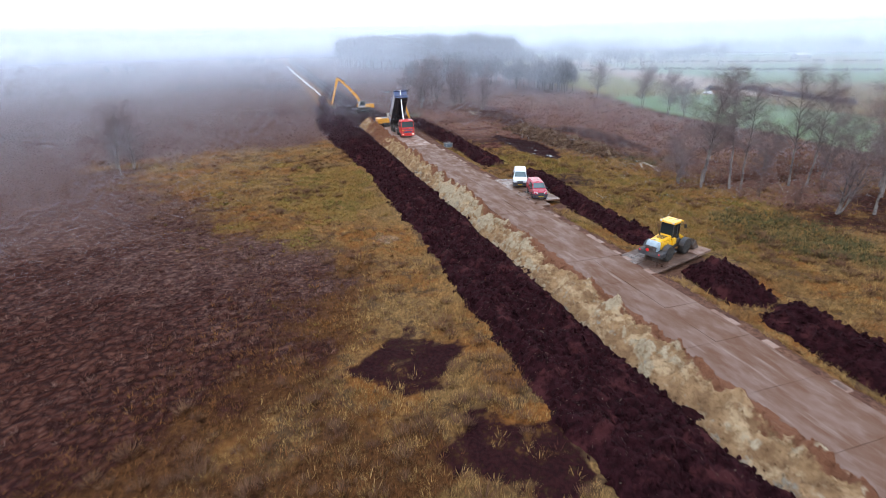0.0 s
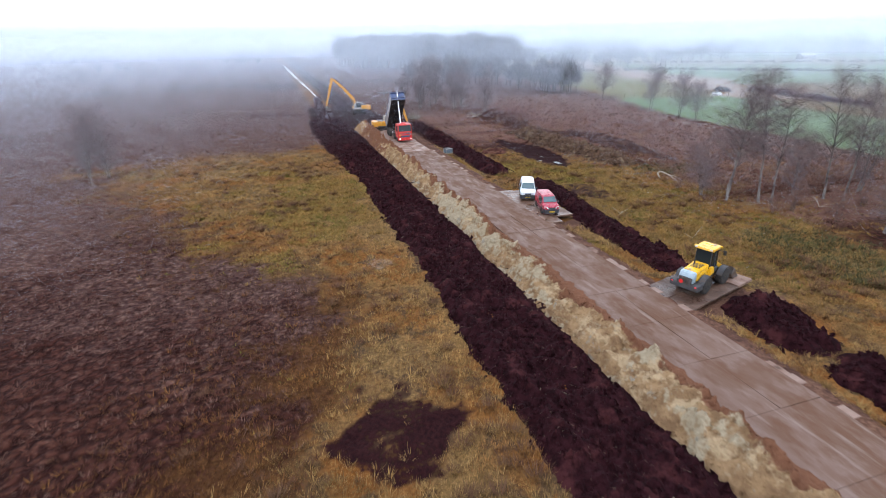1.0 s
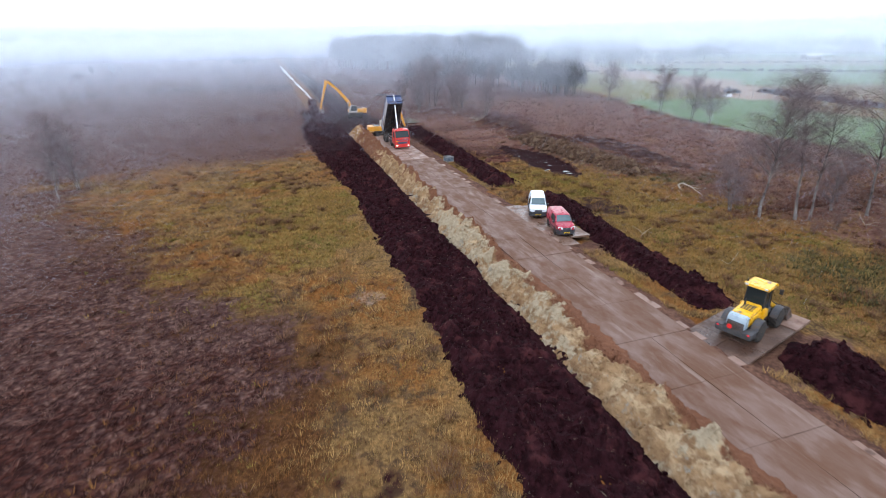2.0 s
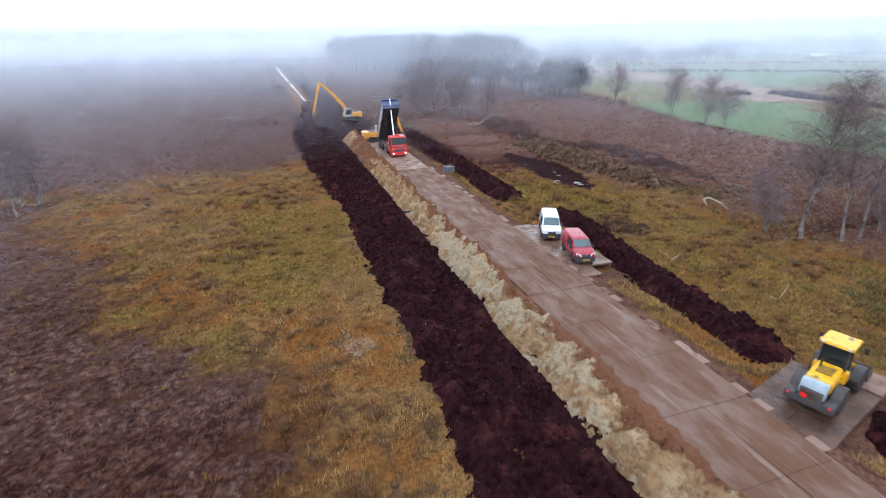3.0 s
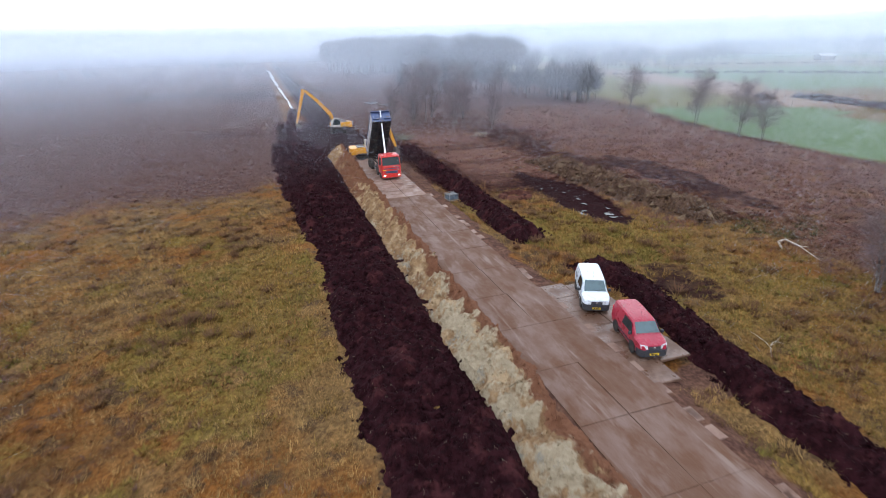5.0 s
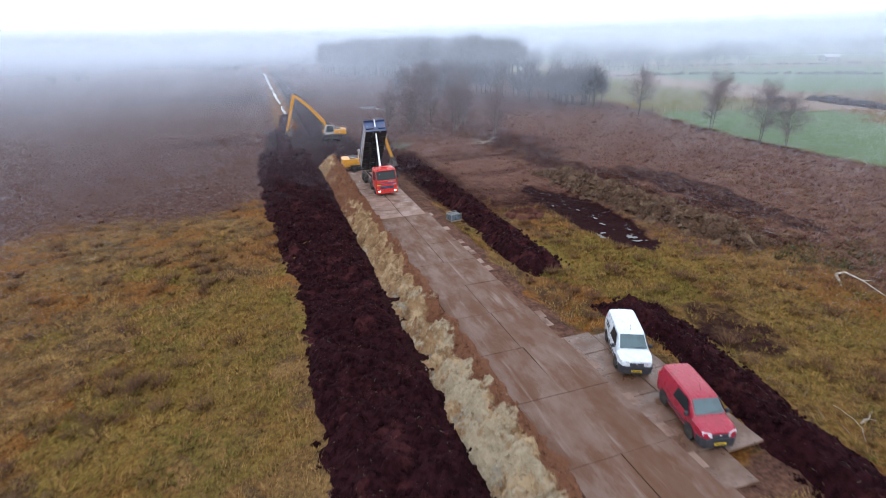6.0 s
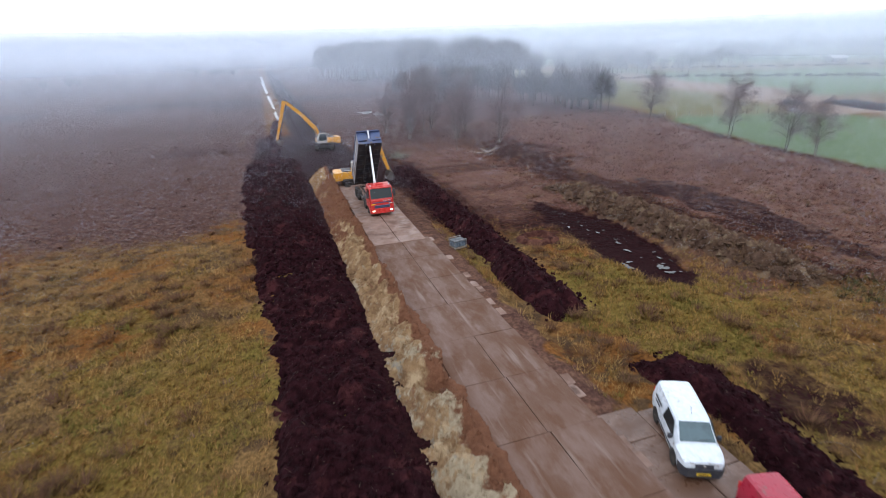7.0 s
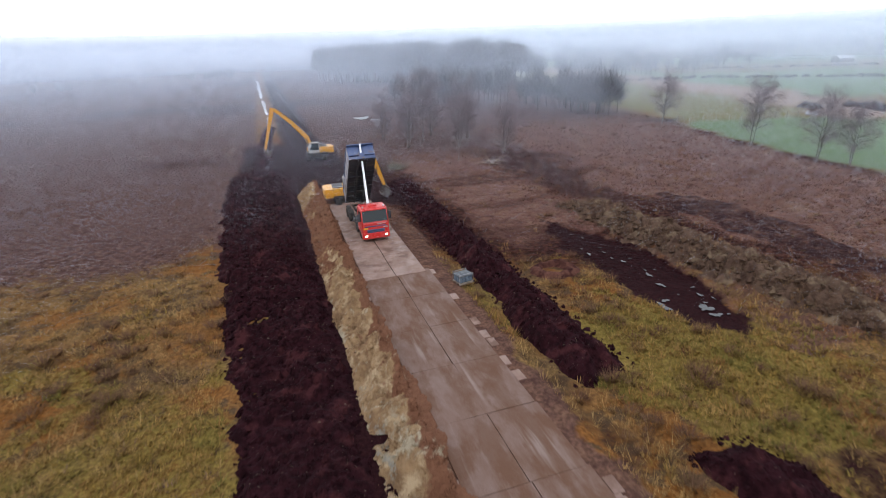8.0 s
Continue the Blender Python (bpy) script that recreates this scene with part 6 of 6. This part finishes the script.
tufts("rushes", "patch of dark green rushes and brambles", M["rush"], want_rush, 5200, 0.50, 34, 10, 0.045, 0.9, 0.5, tries=60)


def clods(bank, label, mat, centre_of, seed, n, lo, hi, y0, y1, half, zfun):
    """Lumps thrown over a bank: squashed octahedra."""
    r = np.random.default_rng(seed)
    y = r.uniform(y0, y1, n)
    x = centre_of(y) + r.uniform(-half, half, n)
    z = zfun(x, y)
    s = lo + (hi - lo) * r.random(n) ** 3
    dirs = np.array([(1, 0, 0), (0, 1, 0), (-1, 0, 0), (0, -1, 0), (0, 0, 1), (0, 0, -1)], float)
    if mat is M["sand"]:
        layers = [(k, np.tile(np.repeat(val, 3), 8)) for k, val in sand_layers(x, y)]
    v = dirs[None] * s[:, None, None] * r.uniform(0.5, 1.2, (n, 6, 1)) + r.normal(0, 0.18, (n, 6, 3)) * s[:, None, None]
    v += np.stack([x, y, z + s * 0.15], 1)[:, None]
    f = [(0, 1, 4), (1, 2, 4), (2, 3, 4), (3, 0, 4), (1, 0, 5), (2, 1, 5), (3, 2, 5), (0, 3, 5)]
    ob = tagged(tri_mesh("loose_soil", np.concatenate([v[:, list(t)] for t in f]), mat), label, kind="stuff")
    if mat is M["sand"]:
        give_layers(ob, layers)
    ob.parent = bank
    return ob


main_c = lambda y: np.interp(y, *BANK_MID)
clods(main_bank, "loose clods of dark peat lying on the bank", M["peat"], main_c, 51, 9000, 0.05, 0.30, 5, 125, 3.6, lambda x, y: peat_height(x, y, main_c(y), np.interp(y, *BANK_HALF), 0.45, 100, -4, 131))
heap_b = lambda y: np.interp(y, [30, 50, 58, 64], [30.2, 31.0, 32.6, 31.4])
heap_a, heap_d = (lambda y: np.interp(y, *HEAP_A)), (lambda y: np.interp(y, *HEAP_D))
clods(mound_a, "loose clods of dark peat round the heap", M["peat"], heap_a, 52, 1300, 0.05, 0.25, 8, 22.5, 2.4, lambda x, y: np.maximum(peat_height(x, y, heap_a(y), 2.75, 1.25, 120, -6, 22.3, 0.25), ground_z(x, y)))
clods(mound_d, "loose clods of dark peat round the heap", M["peat"], heap_d, 57, 600, 0.05, 0.25, 24, 30.2, 2.3, lambda x, y: np.maximum(peat_height(x, y, heap_d(y), 2.5, 1.1, 130, 23.8, 30.4, 0.25), ground_z(x, y)))
clods(mound_b, "loose clods of dark peat round the heap", M["peat"], heap_b, 53, 1800, 0.05, 0.22, 36, 64, 1.8, lambda x, y: np.maximum(peat_height(x, y, heap_b(y), 1.9, 0.9, 140, 36, 63.5, 0.25), ground_z(x, y)))
clods(mound_c, "loose clods of dark peat round the heap", M["peat"], lambda y: 30.2 + 0 * y, 54, 2200, 0.05, 0.25, 69.5, 117, 2.2, lambda x, y: np.maximum(peat_height(x, y, np.interp(y, [68, 80, 118], [30.0, 30.0, 30.4]), 2.3, 0.85, 160, 70, 116, 0.25), ground_z(x, y)))
clods(sand_bank, "lumps of pale sand and clay on the bank", M["sand"], lambda y: 18.3 + 0 * y, 55, 9000, 0.03, 0.15, 5, 118, 1.4, sand_z)

clods(spoil_ridge, "tumbled turf clods with dry grass", M["spoil"], lambda y: 47.2 + 0.10 * (82 - y), 56, 1500, 0.10, 0.42, 67, 98, 2.2, lambda x, y: ground_z(x, y) + 0.25)


def root_bits(bank, label, centre_of, half, seed, n, y0, y1, zfun):
    """Pale roots and straw sticking out of a bank."""
    r = np.random.default_rng(seed)
    y = r.uniform(y0, y1, n)
    x = centre_of(y) + r.uniform(-half, half, n)
    mid = np.stack([x, y, zfun(x, y) + 0.05], 1)
    d = r.normal(size=(n, 3)) * np.array([1, 1, 0.5])
    d /= np.linalg.norm(d, axis=1, keepdims=True)
    s = np.cross(d, r.normal(size=(n, 3)))
    s /= np.linalg.norm(s, axis=1, keepdims=True)
    ln, w = (0.03 + 0.16 * r.random(n) ** 3)[:, None], r.uniform(0.004, 0.012, n)[:, None]
    ob = tagged(tri_mesh("root_litter", np.stack([mid - d * ln - s * w, mid - d * ln + s * w, mid + d * ln], 1), M["root"]), label, kind="stuff")
    ob.parent = bank


M["root"] = material("brown_roots", (0.24, 0.19, 0.14), (0.13, 0.09, 0.06), 3, rough=0.95)
root_bits(main_bank, "pale roots and straw in the peat", main_c, 3.2, 71, 2600, 6, 128, lambda x, y: peat_height(x, y, main_c(y), np.interp(y, *BANK_HALF), 0.45, 100, -4, 131))
root_bits(mound_b, "pale roots and straw in the peat", heap_b, 1.7, 72, 500, 36, 63, lambda x, y: peat_height(x, y, heap_b(y), 1.9, 0.9, 140, 36, 63.5, 0.25))
root_bits(mound_c, "pale roots and straw in the peat", lambda y: 30.2 + 0 * y, 2.0, 73, 700, 70, 115, lambda x, y: peat_height(x, y, np.interp(y, [68, 80, 118], [30.0, 30.0, 30.4]), 2.3, 0.85, 160, 70, 116, 0.25))

# ---------------------------------------------------------------- road of concrete slabs
def road_material():
    """Worn concrete under a film of brown mud: pale rubbed streaks along the wheel lines, damp patches."""
    m = material("muddy_concrete", (0.146, 0.092, 0.071), (0.122, 0.069, 0.048), 1.1, (0.100, 0.049, 0.028), 0.50, 0.75, rough=0.74, rough_var=0.2, bump=0.3, bump_scale=9, space="World", stretch=(1.2, 0.5, 1), spec=0.26)
    nt = m.node_tree
    b = nt.nodes["Principled BSDF"]
    col = b.inputs["Base Color"].links[0].from_socket
    N, Lk = nt.nodes.new, nt.links.new
    pos = N("ShaderNodeNewGeometry").outputs["Position"]
    sep = N("ShaderNodeSeparateXYZ")
    Lk(pos, sep.inputs[0])
    mp = N("ShaderNodeMapping")
    mp.inputs["Scale"].default_value = (1.7, 0.16, 1)
    Lk(pos, mp.inputs["Vector"])
    n = N("ShaderNodeTexNoise")
    n.inputs["Scale"].default_value, n.inputs["Detail"].default_value = 1.1, 8
    Lk(mp.outputs[0], n.inputs["Vector"])
    for x, half, gain in ((22.85, 0.22, 0.14), (21.0, 0.3, 0.07), (24.7, 0.3, 0.07)):
        d = N("ShaderNodeMath")
        d.operation = "SUBTRACT"
        Lk(sep.outputs["X"], d.inputs[0])
        d.inputs[1].default_value = x
        e = N("ShaderNodeMath")
        e.operation = "ABSOLUTE"
        Lk(d.outputs[0], e.inputs[0])
        r = N("ShaderNodeMapRange")
        r.inputs["From Min"].default_value, r.inputs["From Max"].default_value = 0.0, half
        r.inputs["To Min"].default_value, r.inputs["To Max"].default_value = gain, 0.0
        Lk(e.outputs[0], r.inputs["Value"])
        s = N("ShaderNodeMath")
        s.operation = "ADD"
        Lk(r.outputs["Result"], s.inputs[0])
        Lk(n.outputs["Fac"], s.inputs[1])
        f = N("ShaderNodeMapRange")
        f.interpolation_type = "SMOOTHSTEP"
        f.inputs["From Min"].default_value, f.inputs["From Max"].default_value = 0.58, 0.88
        Lk(s.outputs[0], f.inputs["Value"])
        mx = N("ShaderNodeMix")
        mx.data_type = "RGBA"
        Lk(f.outputs["Result"], mx.inputs["Factor"])
        Lk(col, mx.inputs["A"])
        mx.inputs["B"].default_value = (0.188, 0.134, 0.110, 1)
        col = mx.outputs["Result"]
    Lk(col, b.inputs["Base Color"])
    return m


M["slab"] = road_material()
M["slab_pale"] = material("pale_wet_concrete", (0.165, 0.098, 0.072), (0.215, 0.140, 0.108), 1.0, (0.112, 0.060, 0.040), 0.4, 0.5, rough=0.65, rough_var=0.25, bump=0.2, bump_scale=12, space="World", spec=0.4)
M["slab_wet"] = material("wet_concrete", (0.118, 0.068, 0.046), (0.158, 0.098, 0.072), 0.8, (0.092, 0.047, 0.028), 0.5, 0.75, rough=0.40, rough_var=0.25, bump=0.15, bump_scale=10, space="World", spec=0.5)
road = tagged(new("road"), "muddy haul road of worn concrete slabs", "road", kind="structure")


def slab_mesh(w, l, t=0.14, chamfer=0.025):
    bm = box(-w / 2, w / 2, -l / 2, l / 2, -t, 0, 0)
    top = [e for e in bm.edges if all(v.co.z > -0.01 for v in e.verts)]
    bmesh.ops.bevel(bm, geom=top, offset=chamfer, segments=1, affect="EDGES")
    me = bpy.data.meshes.new("slab")
    bm.to_mesh(me)
    bm.free()
    return me


def lay(me, x, y, z, rz=0, rx=0, ry=0, mat=None, name="slab"):
    ob = new(name, me)
    ob.parent = road
    ob.matrix_basis = pose(x, y, z, rx, ry, rz)
    return ob


rng = np.random.default_rng(61)
slab_p2 = slab_mesh(1.97, 1.97, 0.2)
slab_p2.materials.append(M["slab_pale"])
col_w, row_l = 2.66, 4.4
slab_a, slab_e, slab_p, slab_s = slab_mesh(col_w - 0.022, row_l - 0.020, 0.14, 0.008), slab_mesh(0.5, 0.9, 0.1), slab_mesh(2.4, 4.4), slab_mesh(1.97, 1.97)
for me, mat in ((slab_a, M["slab"]), (slab_e, M["slab_pale"]), (slab_p, M["slab_pale"]), (slab_s, M["slab_wet"])):
    me.materials.append(mat)
for k in range(21):
    y = 0.6 + k * row_l
    if y > 84.5:
        break
    drift = -0.45 * step(45, 75, y)
    for c in range(2):
        lay(slab_a, 21.62 + drift + c * col_w + rng.normal(0, 0.02), y, rng.normal(0.0, 0.008), rng.normal(0, 0.25), rng.normal(0, 0.15), rng.normal(0, 0.15))
    for _ in range(3):
        if rng.random() < 0.6:
            lay(slab_e, 25.75 + drift + rng.uniform(-0.12, 0.2), y + rng.uniform(-2, 2), -0.02, rng.normal(0, 3), name="edge_slab")
    if rng.random() < 0.55:
        lay(slab_e, 20.12 + drift + rng.uniform(-0.1, 0.15), y + rng.uniform(-2, 2), -0.02, rng.normal(0, 4), name="edge_slab")
for k in range(5):
    for c in range(2):
        lay(slab_p, 21.15 + c * 2.45, 88.0 + k * 4.45, 0.05 + rng.normal(0, 0.006), rng.normal(0, 0.3), name="driving_plate")
# lay-by under the vans, pad under the loader
for i in range(2):
    for j in range(6):
        if (i, j) == (1, 0):
            continue
        lay(slab_s, 26.30 + i * 2.0 + rng.normal(0, 0.02), 49.2 + j * 2.0 - i * 0.4, -0.03 + rng.normal(0, 0.006), rng.normal(0, 0.8), name="lay_by_slab")
M["slab_mud"] = material("mud_covered_concrete", (0.072, 0.039, 0.026), (0.104, 0.060, 0.041), 0.9, (0.052, 0.027, 0.018), 0.35, 0.6, rough=0.5, rough_var=0.25, bump=0.35, bump_scale=9, space="World", spec=0.4)
slab_m = slab_mesh(1.98, 1.98)
slab_m.materials.append(M["slab_mud"])
pad = pose(26.6, 30.4, 0, 0, 0, 17)
for i in range(4):
    for j in range(2):
        p = pad @ Vector((0.2 + i * 2.0, 0.4 + j * 2.0, 0))
        if i < 3 or j == 0:
            lay(slab_m if i < 3 else slab_p2, p.x, p.y, (-0.056 if i < 3 else 0.0) + rng.normal(0, 0.006), 17 + rng.normal(0, 0.8), name="pad_slab")

# ---------------------------------------------------------------- mist: pale see-through sheets added round the moor as haze, one behind the other
MIST_RINGS = ((143, 0.17), (198, 0.21), (285, 0.26), (425, 0.40), (650, 0.64), (1050, 0.96), (2300, 0))


def mist_veils():
    """Rings of see-through haze sheets: no density at the grass, full above it, and none again high up."""
    X, Y, Z, D, faces = [], [], [], [], []
    turns = np.linspace(0, 2 * math.pi, 193)
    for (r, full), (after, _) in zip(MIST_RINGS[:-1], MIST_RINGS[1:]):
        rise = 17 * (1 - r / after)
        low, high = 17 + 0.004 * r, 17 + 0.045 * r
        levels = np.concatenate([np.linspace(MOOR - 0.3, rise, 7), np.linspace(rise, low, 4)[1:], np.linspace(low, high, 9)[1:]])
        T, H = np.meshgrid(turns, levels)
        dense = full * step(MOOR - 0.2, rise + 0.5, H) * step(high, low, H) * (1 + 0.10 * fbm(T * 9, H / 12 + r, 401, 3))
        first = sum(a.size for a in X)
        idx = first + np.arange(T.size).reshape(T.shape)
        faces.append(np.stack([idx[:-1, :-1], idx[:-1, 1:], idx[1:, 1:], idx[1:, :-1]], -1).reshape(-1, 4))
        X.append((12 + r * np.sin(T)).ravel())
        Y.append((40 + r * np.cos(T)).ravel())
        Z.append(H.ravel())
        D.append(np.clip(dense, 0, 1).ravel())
    ob = link_mesh("mist", np.stack([np.concatenate(X), np.concatenate(Y), np.concatenate(Z)], 1), np.concatenate(faces), M["mist"], smooth=True)
    give_layers(ob, (("damp", np.concatenate(D)),))
    return ob


def near_haze():
    """Pale threads added as haze over the near moor, far too fine to be parted by eye, clear of the air along the
    flight line.
    """
    rng = np.random.default_rng(12)
    w, ln = 0.0017, 7.0
    n = int(0.0024 * 210 * 160 * 18 / (0.318 * w * ln))
    mid = rng.random((n, 3)) * np.array([210, 160, 18]) + np.array([-95, 30, -0.6])
    p0, p1 = np.array([-0.5, 0.4, 16.8]), np.array([20.5, 70.0, 16.3])
    u = np.clip(((mid - p0) @ (p1 - p0)) / ((p1 - p0) @ (p1 - p0)), 0, 1)[:, None]
    far = np.linalg.norm(mid - (p0 + u * (p1 - p0)), axis=1)
    fade = step(30, 55, mid[:, 1]) * step(24, 34, far) * step(152, 134, np.hypot(mid[:, 0] - 12, mid[:, 1] - 40)) > rng.random(n)
    mid = mid[fade]
    n = len(mid)
    t, tilt = rng.uniform(0, 6.283, n), rng.uniform(-1.4, 1.4, n)
    half = 0.5 * ln * rng.uniform(0.7, 1.3, n) * np.where(rng.random(n) < 0.5, 1, -1)
    along = np.stack([half * np.cos(tilt), half * rng.normal(0, 0.1, n), half * np.sin(tilt)], 1)
    side = np.stack([0 * t, np.cos(t), np.sin(t)], 1) * (w / 2)
    return np.stack([mid - along - side, mid - along + side, mid + along], 1)


M["mist"] = bpy.data.materials.new("mist")
M["mist"].use_nodes = True
mt = M["mist"].node_tree
mt.nodes.clear()
m_out, m_mix, m_thin = mt.nodes.new("ShaderNodeOutputMaterial"), mt.nodes.new("ShaderNodeMixShader"), mt.nodes.new("ShaderNodeMixShader")
m_d, m_t, m_clear = mt.nodes.new("ShaderNodeBsdfDiffuse"), mt.nodes.new("ShaderNodeBsdfTranslucent"), mt.nodes.new("ShaderNodeBsdfTransparent")
m_at = mt.nodes.new("ShaderNodeAttribute")
m_at.attribute_name = "damp"
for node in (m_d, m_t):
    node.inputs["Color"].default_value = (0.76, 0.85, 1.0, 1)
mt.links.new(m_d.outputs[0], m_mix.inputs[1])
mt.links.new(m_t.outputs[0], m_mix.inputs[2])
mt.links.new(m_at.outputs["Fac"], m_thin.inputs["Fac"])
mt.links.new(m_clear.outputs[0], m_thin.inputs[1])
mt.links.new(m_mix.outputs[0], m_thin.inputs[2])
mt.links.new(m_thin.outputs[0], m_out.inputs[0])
tagged(mist_veils(), "pale mist over the distant moor, built of see-through sheets", "mist", kind="stuff")
M["damp"] = bpy.data.materials.new("haze_threads")
M["damp"].use_nodes = True
dt = M["damp"].node_tree
dt.nodes.clear()
d_out, d_mix = dt.nodes.new("ShaderNodeOutputMaterial"), dt.nodes.new("ShaderNodeMixShader")
d_d, d_t = dt.nodes.new("ShaderNodeBsdfDiffuse"), dt.nodes.new("ShaderNodeBsdfTranslucent")
for node in (d_d, d_t):
    node.inputs["Color"].default_value = (0.76, 0.85, 1.0, 1)
dt.links.new(d_d.outputs[0], d_mix.inputs[1])
dt.links.new(d_t.outputs[0], d_mix.inputs[2])
dt.links.new(d_mix.outputs[0], d_out.inputs[0])
tagged(tri_mesh("mist", near_haze(), M["damp"]), "faint haze over the near moor, built of fine threads", "mist", kind="stuff")
